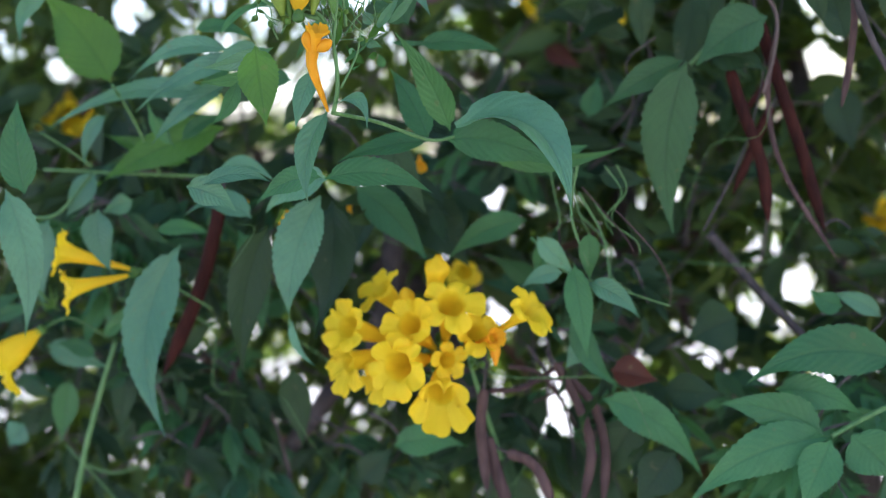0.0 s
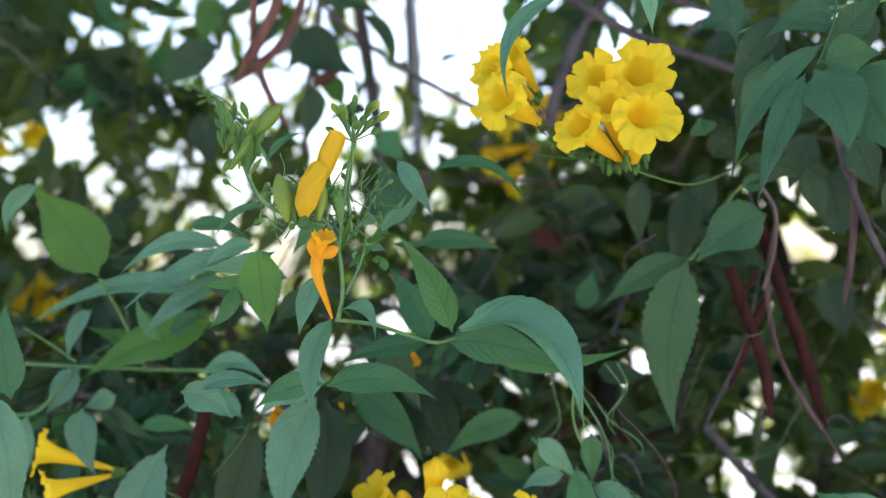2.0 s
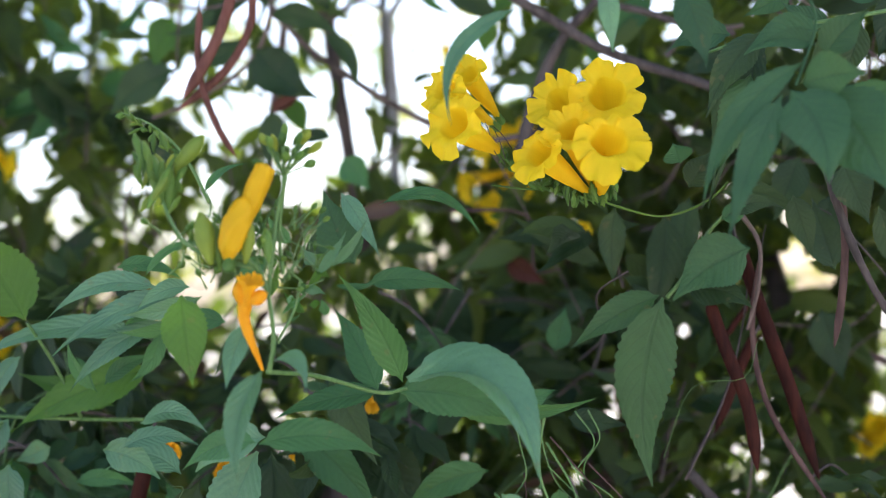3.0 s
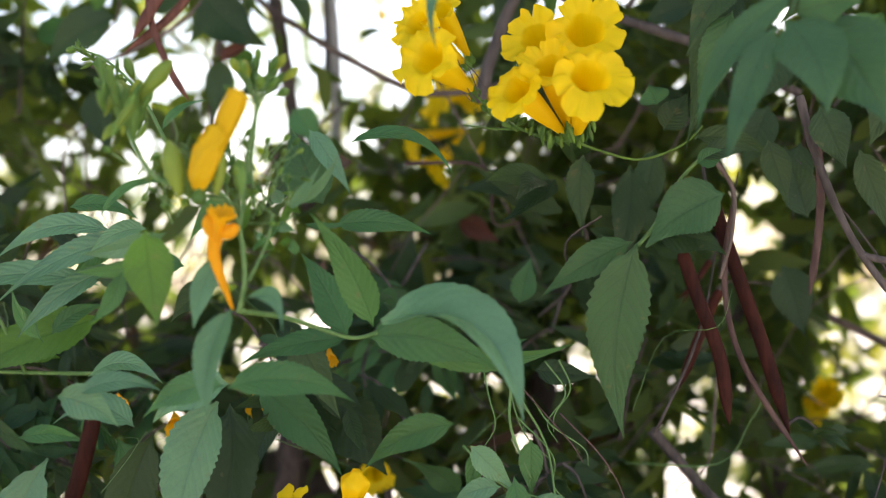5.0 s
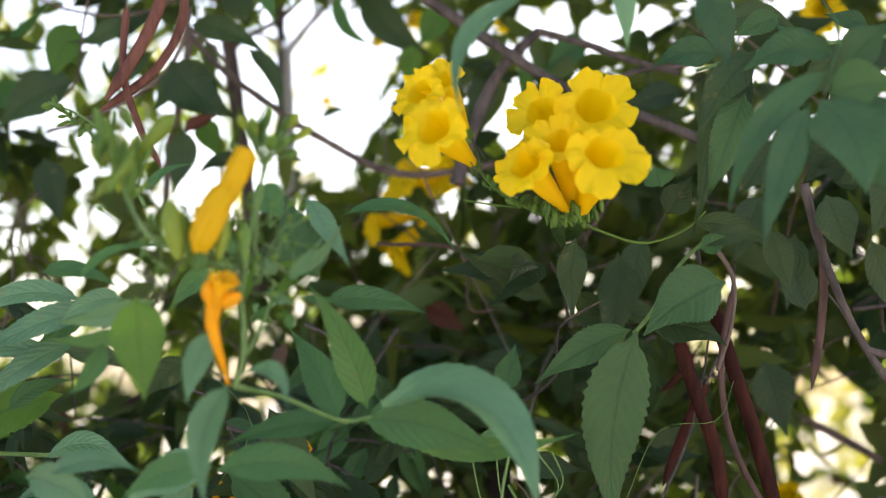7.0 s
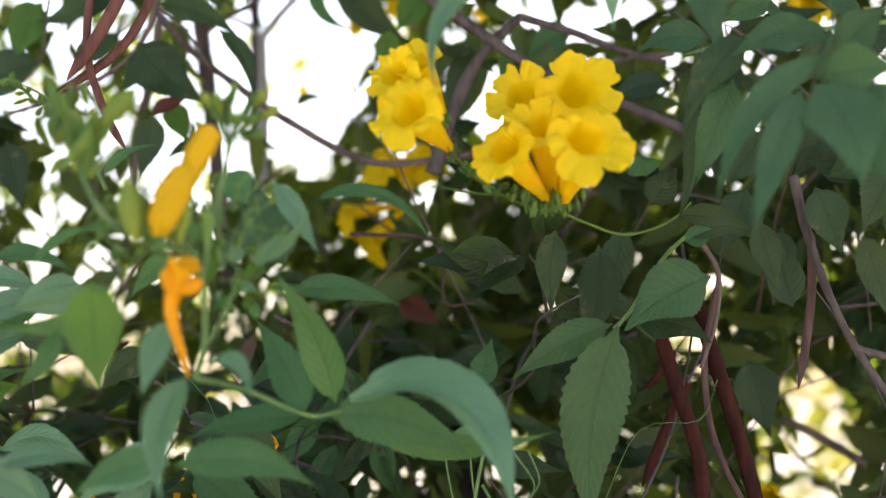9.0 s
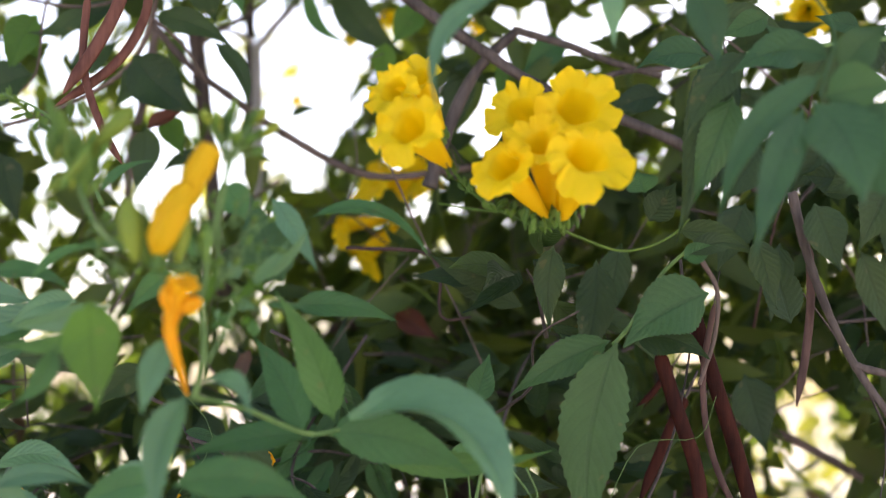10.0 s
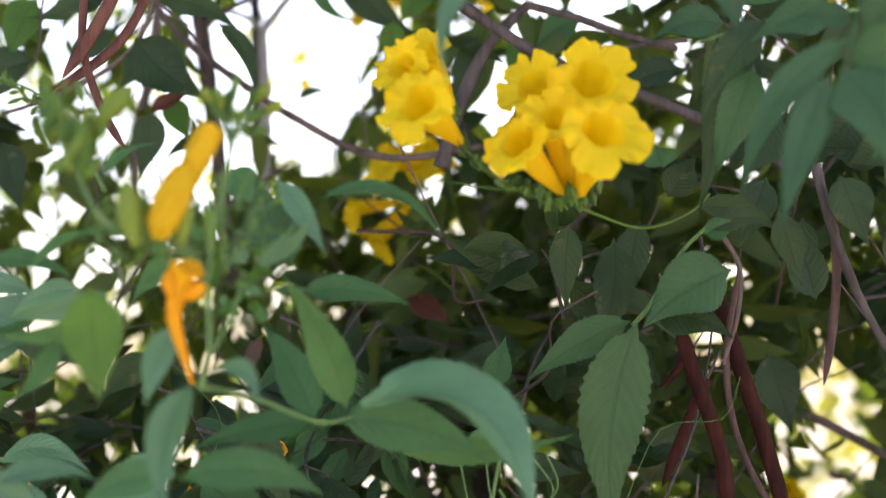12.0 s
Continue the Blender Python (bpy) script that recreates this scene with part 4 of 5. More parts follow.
pod([(-0.010, 0.140, 1.247), (0.010, 0.140, 1.208), (0.019, 0.140, 1.170), (0.010, 0.140, 1.121)], 0.0085, POD_TAN, TAN_LABEL)
pod([(-0.009, 0.150, 1.240), (0.019, 0.150, 1.211), (0.030, 0.150, 1.172), (0.027, 0.150, 1.119)], 0.0086, POD_TAN, TAN_LABEL)
pod([(-0.069, 0.130, 1.185), (-0.062, 0.130, 1.156), (-0.051, 0.130, 1.122)], 0.0122, POD_TAN, TAN_LABEL)
pod([(-0.052, 0.130, 1.171), (-0.028, 0.130, 1.159), (-0.012, 0.130, 1.123)], 0.0103, POD_TAN, TAN_LABEL)
branch([(-0.065, 0.130, 1.224), (-0.037, 0.140, 1.225), (-0.004, 0.150, 1.245)], 0.0047, 0.0033, POD_TAN, "thin pinkish-brown dry twig")

branch([(-0.057, 0.190, 1.236), (-0.030, 0.190, 1.229), (-0.008, 0.190, 1.200), (0.017, 0.190, 1.154)], 0.0042, 0.0016, POD_TAN, "thin dry purplish-brown twig below the flowers", name="twig", seed=60)
branch([(-0.041, 0.200, 1.253), (-0.016, 0.200, 1.213), (-0.004, 0.200, 1.172), (-0.001, 0.200, 1.131)], 0.0034, 0.0016, TWIG, "thin dry purplish-brown twig below the flowers", name="twig", seed=61)
branch([(-0.038, 0.210, 1.200), (-0.015, 0.210, 1.211), (0.011, 0.210, 1.229)], 0.0026, 0.0016, POD_TAN, "thin dry purplish-brown twig below the flowers", name="twig", seed=62)
branch([(-0.068, 0.220, 1.205), (-0.018, 0.220, 1.228), (0.023, 0.220, 1.235)], 0.0030, 0.0016, TWIG, "thin dry purplish-brown twig below the flowers", name="twig", seed=63)
branch([(-0.024, 0.230, 1.234), (-0.029, 0.230, 1.192), (-0.019, 0.230, 1.151)], 0.0022, 0.0016, TRUNK, "thin dry purplish-brown twig below the flowers", name="twig", seed=64)

# ---------------- leaves beside the dark pods ----------------
mid = thing("leafy_shoot", (0.110, 0.140, 1.496), "compound leaf with broad toothed leaflets beside the dark pods", "shoot", "leafy shoots")
stem(mid, [(0.109, 0.140, 1.493), (0.122, 0.140, 1.508), (0.141, 0.140, 1.539), (0.159, 0.130, 1.557)], 0.0016, 0.0013)
leaf(mid, (0.107, 0.096, 1.493), (0.093, 0.116, 1.355), 0.0440, fold=8, bow=-.08, teeth=.05, mat=DEEP)
leaf(mid, (0.105, 0.110, 1.495), (0.037, 0.110, 1.458), 0.0249, bow=-.05, roll=-10, mat=DEEP)
leaf(mid, (0.171, 0.120, 1.527), (0.114, 0.120, 1.491), 0.0420, bow=-.08, fold=14, mat=DEEP, teeth=.035)
# leaflets further back take the green with shade put into it
leaf(mid, (0.123, 0.140, 1.498), (0.171, 0.120, 1.483), 0.0267, bow=.12, mat=SHADED)
leaf(mid, (0.072, 0.170, 1.564), (0.069, 0.170, 1.503), 0.0220, bow=-.04, mat=SHADED, fold=20, wave=.16)
leaf(mid, (0.109, 0.240, 1.561), (0.090, 0.220, 1.473), 0.0300, mat=SHADED, wave=.12, bow=.06)
leaf(mid, (0.130, 0.260, 1.576), (0.114, 0.260, 1.507), 0.0260, mat=SHADED, wave=.12)
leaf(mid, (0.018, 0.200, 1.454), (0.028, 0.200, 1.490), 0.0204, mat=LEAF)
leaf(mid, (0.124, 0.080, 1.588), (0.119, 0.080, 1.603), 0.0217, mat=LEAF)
leaf(mid, (0.129, 0.100, 1.572), (0.148, 0.100, 1.599), 0.0222, mat=SHADED)
leaf(mid, (0.154, 0.100, 1.550), (0.195, 0.100, 1.554), 0.0148, bow=.16, mat=SHADED)
leaf(mid, (0.238, 0.340, 1.478), (0.255, 0.340, 1.414), 0.0370, mat=SHADED)
leaf(mid, (0.151, 0.100, 1.548), (0.173, 0.100, 1.557), 0.0148, mat=LEAF)
lower = thing("leafy_shoot", (0.021, 0.080, 1.370), "light green young leaflets with thin tangled stems", "shoot", "leafy shoots")
stem(lower, [(0.021, 0.080, 1.420), (0.014, 0.080, 1.374), (0.027, 0.080, 1.333)], 0.0012, 0.0009)
stem(lower, [(0.019, 0.090, 1.392), (0.038, 0.090, 1.355), (0.044, 0.080, 1.314)], 0.0010, 0.0007)
stem(lower, [(-0.020, 0.090, 1.356), (0.008, 0.080, 1.329), (0.035, 0.080, 1.319), (0.091, 0.070, 1.301)], 0.0012, 0.0006)
leaf(lower, (0.016, 0.070, 1.336), (0.027, 0.050, 1.260), 0.0224, fold=12)
leaf(lower, (0.006, 0.080, 1.328), (-0.029, 0.080, 1.316), 0.0155, bow=-.1, mat=PALE)
leaf(lower, (0.027, 0.070, 1.320), (0.069, 0.050, 1.293), 0.0179, bow=.10, mat=PALE)
leaf(lower, (0.028, 0.080, 1.360), (0.027, 0.080, 1.320), 0.0173, mat=LEAF)
leaf(lower, (-0.014, 0.080, 1.357), (0.017, 0.080, 1.324), 0.0182, mat=PALE)
leaf(lower, (-0.008, 0.090, 1.354), (-0.019, 0.090, 1.319), 0.0138)
leaf(lower, (-0.028, 0.120, 1.369), (-0.097, 0.120, 1.337), 0.0245, bow=-.10, mat=LEAF)
leaf(lower, (-0.000, 0.100, 1.411), (0.028, 0.100, 1.429), 0.0158, bow=.12)
leaf(lower, (0.015, 0.090, 1.295), (0.050, 0.090, 1.232), 0.0212, bow=-.12, mat=LEAF)
leaf(lower, (0.023, 0.100, 1.271), (0.003, 0.100, 1.247), 0.0186, mat=PALE)
leaf(lower, (0.029, 0.160, 1.404), (0.075, 0.160, 1.397), 0.0195, mat=SHADED)
for k in range(9):
    rr = random.Random(880 + k)
    a = Vector((0.019, 0.090, 1.392)) + Vector((rr.uniform(-0.03, 0.03), rr.uniform(-0.01, 0.03), rr.uniform(-0.03, 0.03)))
    b = a + Vector((rr.uniform(-0.03, 0.045), rr.uniform(-0.02, 0.02), rr.uniform(-0.09, -0.03)))
    stem(lower, [a, a.lerp(b, 0.4) + Vector((rr.uniform(-0.012, 0.012), 0, 0)), a.lerp(b, 0.75) + Vector((rr.uniform(-0.012, 0.012), 0, 0)), b], 0.0007, 0.0004, STEM if k % 3 else POD_TAN, name="tendril")
palm = thing("leafy_shoot", (0.214, 0.060, 1.202), "spreading compound leaf with wide flat green leaflets", "shoot", "leafy shoots")
stem(palm, [(0.212, 0.060, 1.200), (0.238, 0.070, 1.213), (0.273, 0.080, 1.228)], 0.002, 0.002)
leaf(palm, (0.210, 0.060, 1.199), (0.103, 0.020, 1.155), 0.0372, bow=-.10, fold=8)
leaf(palm, (0.206, 0.060, 1.202), (0.126, 0.050, 1.227), 0.0342, bow=-.08, fold=8)
leaf(palm, (0.264, 0.080, 1.255), (0.149, 0.050, 1.242), 0.0407, bow=-.14, fold=8)
leaf(palm, (0.171, 0.080, 1.233), (0.239, 0.080, 1.211), 0.0278, bow=.10, fold=8)
leaf(palm, (0.211, 0.050, 1.199), (0.187, 0.030, 1.149), 0.0338, fold=8)
leaf(palm, (0.226, 0.050, 1.203), (0.260, 0.050, 1.169), 0.0393, fold=8)
leaf(palm, (0.226, 0.120, 1.294), (0.200, 0.120, 1.308), 0.0186, bow=.1)
leaf(palm, (0.255, 0.120, 1.285), (0.213, 0.120, 1.304), 0.0158, bow=-.1, mat=PALE)
leaf(palm, (0.031, 0.120, 1.219), (0.112, 0.120, 1.154), 0.0325, bow=.12, mat=LEAF)
leaf(palm, (0.056, 0.160, 1.195), (0.021, 0.160, 1.136), 0.0403, mat=SHADED)
leaf(palm, (0.089, 0.140, 1.170), (0.056, 0.140, 1.124), 0.0396, mat=SHADED)
leaf(palm, (0.143, 0.220, 1.274), (0.098, 0.220, 1.255), 0.0483, mat=SHADED)
leaf(palm, (0.078, 0.200, 1.213), (0.132, 0.200, 1.208), 0.0347, mat=SHADED)
leaf(palm, (-0.153, 0.140, 1.173), (-0.088, 0.140, 1.173), 0.0283, bow=.1, mat=LEAF)
leaf(palm, (-0.184, 0.140, 1.142), (-0.153, 0.140, 1.173), 0.0283, mat=SHADED)
dead = thing("dead_leaf", (0.038, 0.130, 1.241), "curled dead red-brown leaf caught among green ones", "leaf")
leaf(dead, (0.038, 0.130, 1.241), (0.078, 0.130, 1.233), 0.0290, mat=DEAD, roll=25, fold=40, name="leaf_blade")
dead2 = thing("dead_leaf", (-0.053, 0.450, 1.533), "reddish dead leaf in the dark inner shrub", "leaf")
leaf(dead2, (-0.050, 0.450, 1.535), (-0.010, 0.450, 1.511), 0.0230, mat=DEAD, fold=40, name="leaf_blade")

# ---------------- drooping leaves at the near edge ----------------
edge = thing("leafy_shoot", (0.199, -0.080, 1.630), "drooping compound leaf with long pointed green leaflets", "shoot", "leafy shoots")
stem(edge, [(0.198, -0.020, 1.703), (0.209, -0.060, 1.660), (0.199, -0.080, 1.628), (0.193, -0.090, 1.614)], 0.0009, 0.0007, DEEP)
leaf(edge, (0.199, -0.080, 1.629), (0.136, -0.110, 1.544), 0.0173, bow=-.12, fold=14, mat=DEEP)
leaf(edge, (0.185, -0.090, 1.609), (0.149, -0.130, 1.524), 0.0202, bow=-.03, fold=14, mat=DEEP)
leaf(edge, (0.190, -0.090, 1.611), (0.206, -0.120, 1.554), 0.0413, bow=.10, fold=10, mat=DEEP)
leaf(edge, (0.207, -0.080, 1.611), (0.243, -0.100, 1.546), 0.0535, bow=.06, fold=8, mat=DEEP)
leaf(edge, (0.198, -0.080, 1.616), (0.232, -0.100, 1.617), 0.0309, bow=.06, fold=8, mat=DEEP)
leaf(edge, (0.213, -0.060, 1.635), (0.241, -0.060, 1.662), 0.0234, bow=.06, mat=DEEP)
leaf(edge, (0.209, -0.050, 1.644), (0.177, -0.050, 1.647), 0.0148, bow=-.12, mat=DEEP)
leaf(edge, (0.032, -0.100, 1.670), (-0.006, -0.130, 1.597), 0.0114, bow=-.22, fold=16, mat=PALE)
leaf(edge, (0.085, -0.080, 1.685), (0.087, -0.080, 1.642), 0.0132, fold=10, mat=PALE)
leaf(edge, (0.129, -0.080, 1.679), (0.142, -0.080, 1.629), 0.0233, bow=.05, fold=12, mat=DEEP)
high = thing("leafy_shoot", (0.234, 0.050, 1.678), "overhanging shoot with crinkled green leaves, coloured dark for shade", "shoot", "leafy shoots")
stem(high, [(0.280, 0.060, 1.684), (0.234, 0.050, 1.677), (0.195, 0.050, 1.674), (0.146, 0.060, 1.662)], 0.0016, 0.001)
# shade under the overhang is painted by the darkened leaf greens
leaf(high, (0.182, 0.040, 1.670), (0.142, 0.030, 1.614), 0.0241, bow=-.06, wave=.12, mat=SHADED)
leaf(high, (0.159, 0.070, 1.671), (0.142, 0.070, 1.554), 0.0200, bow=.04, mat=SHADED, wave=.12)
leaf(high, (0.183, 0.080, 1.678), (0.163, 0.080, 1.588), 0.0188, mat=SHADED, wave=.1)
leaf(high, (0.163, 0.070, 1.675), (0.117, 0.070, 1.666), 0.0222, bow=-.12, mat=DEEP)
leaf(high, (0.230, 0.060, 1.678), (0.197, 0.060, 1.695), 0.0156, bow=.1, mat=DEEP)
leaf(high, (0.240, 0.060, 1.680), (0.207, 0.060, 1.636), 0.0198, bow=.05, mat=SHADED)
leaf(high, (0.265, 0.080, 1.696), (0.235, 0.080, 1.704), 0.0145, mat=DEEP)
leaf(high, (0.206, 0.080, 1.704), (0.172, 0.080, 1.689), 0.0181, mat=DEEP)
leaf(high, (0.253, 0.080, 1.678), (0.237, 0.080, 1.636), 0.0202, mat=SHADED)
leaf(high, (0.282, 0.100, 1.702), (0.265, 0.100, 1.656), 0.0258, mat=SHADED)
leaf(high, (0.255, 0.060, 1.549), (0.274, 0.060, 1.489), 0.0212, mat=SHADED, wave=.1)
leaf(high, (0.237, 0.100, 1.584), (0.254, 0.100, 1.539), 0.0295, mat=SHADED)
leaf(high, (0.234, 0.160, 1.509), (0.220, 0.160, 1.564), 0.0275, mat=SHADED)
leaf(high, (0.237, 0.200, 1.569), (0.229, 0.200, 1.511), 0.0245, mat=SHADED)
leaf(high, (0.153, 0.140, 1.570), (0.211, 0.140, 1.550), 0.0177, bow=.12, mat=SHADED)
leaf(high, (0.302, 0.140, 1.609), (0.277, 0.140, 1.558), 0.0346, mat=SHADED)
leaf(high, (0.323, 0.160, 1.596), (0.309, 0.160, 1.525), 0.0432, mat=SHADED)
leaf(high, (0.298, 0.180, 1.620), (0.265, 0.180, 1.603), 0.0280, mat=SHADED)
leaf(high, (0.295, 0.200, 1.614), (0.254, 0.200, 1.619), 0.0327, mat=SHADED)
leaf(high, (0.285, 0.220, 1.652), (0.250, 0.220, 1.609), 0.0333, mat=SHADED)
leaf(high, (0.265, 0.240, 1.660), (0.234, 0.240, 1.616), 0.0339, mat=SHADED)
leaf(high, (0.234, 0.240, 1.647), (0.204, 0.240, 1.603), 0.0339, mat=SHADED)
leaf(high, (0.213, 0.260, 1.655), (0.199, 0.260, 1.611), 0.0302, mat=SHADED)
leaf(high, (0.310, 0.200, 1.561), (0.333, 0.200, 1.511), 0.0286, mat=SHADED)
leaf(high, (0.217, 0.220, 1.601), (0.195, 0.220, 1.550), 0.0291, mat=SHADED)
leaf(high, (0.203, 0.120, 1.564), (0.216, 0.120, 1.516), 0.0211, mat=SHADED)
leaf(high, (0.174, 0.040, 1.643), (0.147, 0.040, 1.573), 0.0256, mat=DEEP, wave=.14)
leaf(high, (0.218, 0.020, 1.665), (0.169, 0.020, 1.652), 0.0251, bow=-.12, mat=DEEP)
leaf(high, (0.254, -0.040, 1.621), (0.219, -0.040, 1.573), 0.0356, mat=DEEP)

# ---------------- hanging leaves against the sky ----------------
hanging = thing("leafy_shoot", (-0.248, 0.340, 1.773), "backlit dark green leaves hanging from thin twigs under the sky", "shoot", "leafy shoots")
stem(hanging, [(-0.375, 0.360, 1.685), (-0.325, 0.360, 1.702), (-0.272, 0.350, 1.731), (-0.248, 0.340, 1.773), (-0.246, 0.340, 1.829)], 0.0016, 0.0024, TRUNK)
stem(hanging, [(-0.248, 0.340, 1.773), (-0.221, 0.340, 1.748), (-0.203, 0.350, 1.720)], 0.0014, 0.0009, TRUNK)
stem(hanging, [(-0.417, 0.360, 1.824), (-0.366, 0.360, 1.797), (-0.308, 0.360, 1.788), (-0.250, 0.350, 1.801)], 0.0012, 0.0014, TRUNK)
stem(hanging, [(-0.336, 0.360, 1.827), (-0.345, 0.360, 1.776), (-0.350, 0.360, 1.730), (-0.376, 0.370, 1.707)], 0.0014, 0.0010, TRUNK)
# darkened green paints the silhouettes, lightened green the sun coming through
leaf(hanging, (-0.246, 0.330, 1.771), (-0.178, 0.330, 1.744), 0.0228, bow=.10, wave=.12, mat=SHADED)
leaf(hanging, (-0.194, 0.330, 1.749), (-0.166, 0.330, 1.691), 0.0161, bow=.14, roll=20, mat=SHADED)
leaf(hanging, (-0.263, 0.340, 1.741), (-0.205, 0.340, 1.692), 0.0440, bow=-.08, mat=SHADED, wave=.1)
leaf(hanging, (-0.262, 0.350, 1.740), (-0.281, 0.350, 1.699), 0.0193, bow=.1, mat=SHADED)
leaf(hanging, (-0.216, 0.380, 1.816), (-0.202, 0.380, 1.780), 0.0296, mat=SHADED)
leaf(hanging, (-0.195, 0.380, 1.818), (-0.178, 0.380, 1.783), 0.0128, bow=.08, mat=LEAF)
leaf(hanging, (-0.309, 0.360, 1.787), (-0.358, 0.360, 1.765), 0.0194, bow=.14, mat=SHADED)
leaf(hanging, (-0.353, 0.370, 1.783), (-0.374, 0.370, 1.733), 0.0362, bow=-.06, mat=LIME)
leaf(hanging, (-0.353, 0.370, 1.732), (-0.426, 0.370, 1.686), 0.0401, bow=-.10, mat=SHADED)
leaf(hanging, (-0.326, 0.380, 1.772), (-0.277, 0.380, 1.797), 0.0227, bow=.1, mat=SHADED)
leaf(hanging, (-0.328, 0.380, 1.741), (-0.282, 0.380, 1.766), 0.0247, bow=-.1, mat=SHADED)
leaf(hanging, (-0.259, 0.370, 1.687), (-0.268, 0.370, 1.629), 0.0274, bow=.08, mat=SHADED)
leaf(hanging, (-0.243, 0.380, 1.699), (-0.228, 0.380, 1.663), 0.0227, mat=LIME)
leaf(hanging, (-0.203, 0.380, 1.659), (-0.248, 0.380, 1.647), 0.0148, bow=-.18, mat=SHADED)
leaf(hanging, (-0.383, 0.380, 1.666), (-0.367, 0.380, 1.605), 0.0306, mat=SHADED)
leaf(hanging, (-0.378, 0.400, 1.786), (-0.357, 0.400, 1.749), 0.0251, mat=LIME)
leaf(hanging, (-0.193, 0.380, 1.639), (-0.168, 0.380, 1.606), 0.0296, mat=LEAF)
leaf(hanging, (-0.109, 0.500, 1.847), (-0.038, 0.500, 1.780), 0.0357, bow=-.10, mat=SHADED)
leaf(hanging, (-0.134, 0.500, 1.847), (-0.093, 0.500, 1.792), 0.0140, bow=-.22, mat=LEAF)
leaf(hanging, (-0.155, 0.550, 1.731), (-0.126, 0.550, 1.736), 0.0090, bow=.2, mat=SHADED)
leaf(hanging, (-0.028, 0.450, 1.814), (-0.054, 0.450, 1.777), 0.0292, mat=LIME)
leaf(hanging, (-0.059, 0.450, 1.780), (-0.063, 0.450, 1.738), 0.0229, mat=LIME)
leaf(hanging, (0.015, 0.420, 1.758), (-0.006, 0.420, 1.676), 0.0285, mat=SHADED)
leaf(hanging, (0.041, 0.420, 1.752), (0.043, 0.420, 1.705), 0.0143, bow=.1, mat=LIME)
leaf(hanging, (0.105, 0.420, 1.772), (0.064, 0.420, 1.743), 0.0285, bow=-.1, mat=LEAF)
leaf(hanging, (0.169, 0.300, 1.698), (0.124, 0.300, 1.681), 0.0240, bow=-.1, mat=SHADED)
leaf(hanging, (0.189, 0.200, 1.730), (0.247, 0.200, 1.723), 0.0229, bow=.16, mat=SHADED)
dead_high = thing("dead_leaf", (-0.250, 0.350, 1.683), "curled dark red-brown dead leaf on a twig", "leaf")
leaf(dead_high, (-0.252, 0.350, 1.681), (-0.220, 0.350, 1.698), 0.0164, mat=DEAD, fold=45, roll=20, name="leaf_blade")

# ---------------- branches ----------------
branch([(-0.075, 0.300, 1.812), (-0.037, 0.300, 1.780), (0.023, 0.300, 1.737), (0.074, 0.300, 1.705), (0.175, 0.300, 1.663), (0.256, 0.320, 1.622)], 0.0102, 0.0079)
branch([(-0.017, 0.330, 1.629), (-0.004, 0.330, 1.672), (0.021, 0.340, 1.727), (0.056, 0.340, 1.763)], 0.0123, 0.0085, seed=2)
branch([(0.055, 0.340, 1.762), (0.096, 0.340, 1.750), (0.135, 0.340, 1.735), (0.176, 0.350, 1.726)], 0.0071, 0.0052, seed=3)
branch([(0.115, 0.340, 1.708), (0.134, 0.340, 1.725), (0.184, 0.350, 1.733)], 0.0062, 0.0043, seed=4)
branch([(-0.277, 0.440, 1.805), (-0.236, 0.420, 1.756), (-0.194, 0.420, 1.723), (-0.148, 0.420, 1.691), (-0.070, 0.420, 1.653), (0.023, 0.450, 1.666)], 0.0061, 0.0066, TRUNK, "thin dark twig crossing behind the flowers", seed=5)
# fork and its two arms wear the bark colour paled for sky glare
branch([(-0.213, 0.720, 1.629), (-0.210, 0.720, 1.738), (-0.213, 0.720, 1.842)], 0.0138, 0.0106, HAZED, seed=6, label="forked stem, bark paled for the glare of the sky behind")
branch([(-0.213, 0.720, 1.840), (-0.190, 0.720, 1.870), (-0.151, 0.720, 1.912)], 0.0094, 0.0075, HAZED, seed=7)
branch([(-0.213, 0.720, 1.842), (-0.228, 0.720, 1.856), (-0.254, 0.720, 1.865)], 0.0075, 0.0044, HAZED, seed=8)
branch([(-0.273, 0.600, 1.906), (-0.261, 0.600, 1.845), (-0.251, 0.600, 1.772), (-0.239, 0.600, 1.676), (-0.223, 0.600, 1.558)], 0.0174, 0.0151, TRUNK, "dark upright stem in the shrub", seed=9)
branch([(-0.278, 0.500, 1.809), (-0.287, 0.500, 1.741), (-0.297, 0.500, 1.697), (-0.301, 0.500, 1.630)], 0.0086, 0.0076, TRUNK, "dark upright stem in the shrub", seed=10)
branch([(0.225, 0.110, 1.593), (0.233, 0.110, 1.555), (0.247, 0.110, 1.513), (0.265, 0.110, 1.476), (0.298, 0.110, 1.428)], 0.0067, 0.0049, seed=11)
branch([(0.263, 0.110, 1.479), (0.278, 0.110, 1.475), (0.314, 0.120, 1.467)], 0.0056, 0.0045, seed=12)
branch([(0.166, 0.130, 1.553), (0.178, 0.130, 1.530), (0.176, 0.130, 1.499), (0.167, 0.140, 1.467)], 0.0038, 0.0027, TRUNK, "thin dark curved twig", seed=13)
branch([(0.258, 0.500, 1.440), (0.300, 0.500, 1.428), (0.347, 0.500, 1.404), (0.408, 0.500, 1.367)], 0.0086, 0.0076, TRUNK, "thin dark twig crossing behind the flowers", seed=14)
branch([(-0.224, 0.750, 1.907), (-0.224, 0.750, 1.805), (-0.225, 0.750, 1.704)], 0.0099, 0.0084, seed=15)
branch([(-0.121, 0.400, 1.308), (-0.118, 0.400, 1.260), (-0.114, 0.400, 1.189)], 0.0081, 0.0081, seed=16)
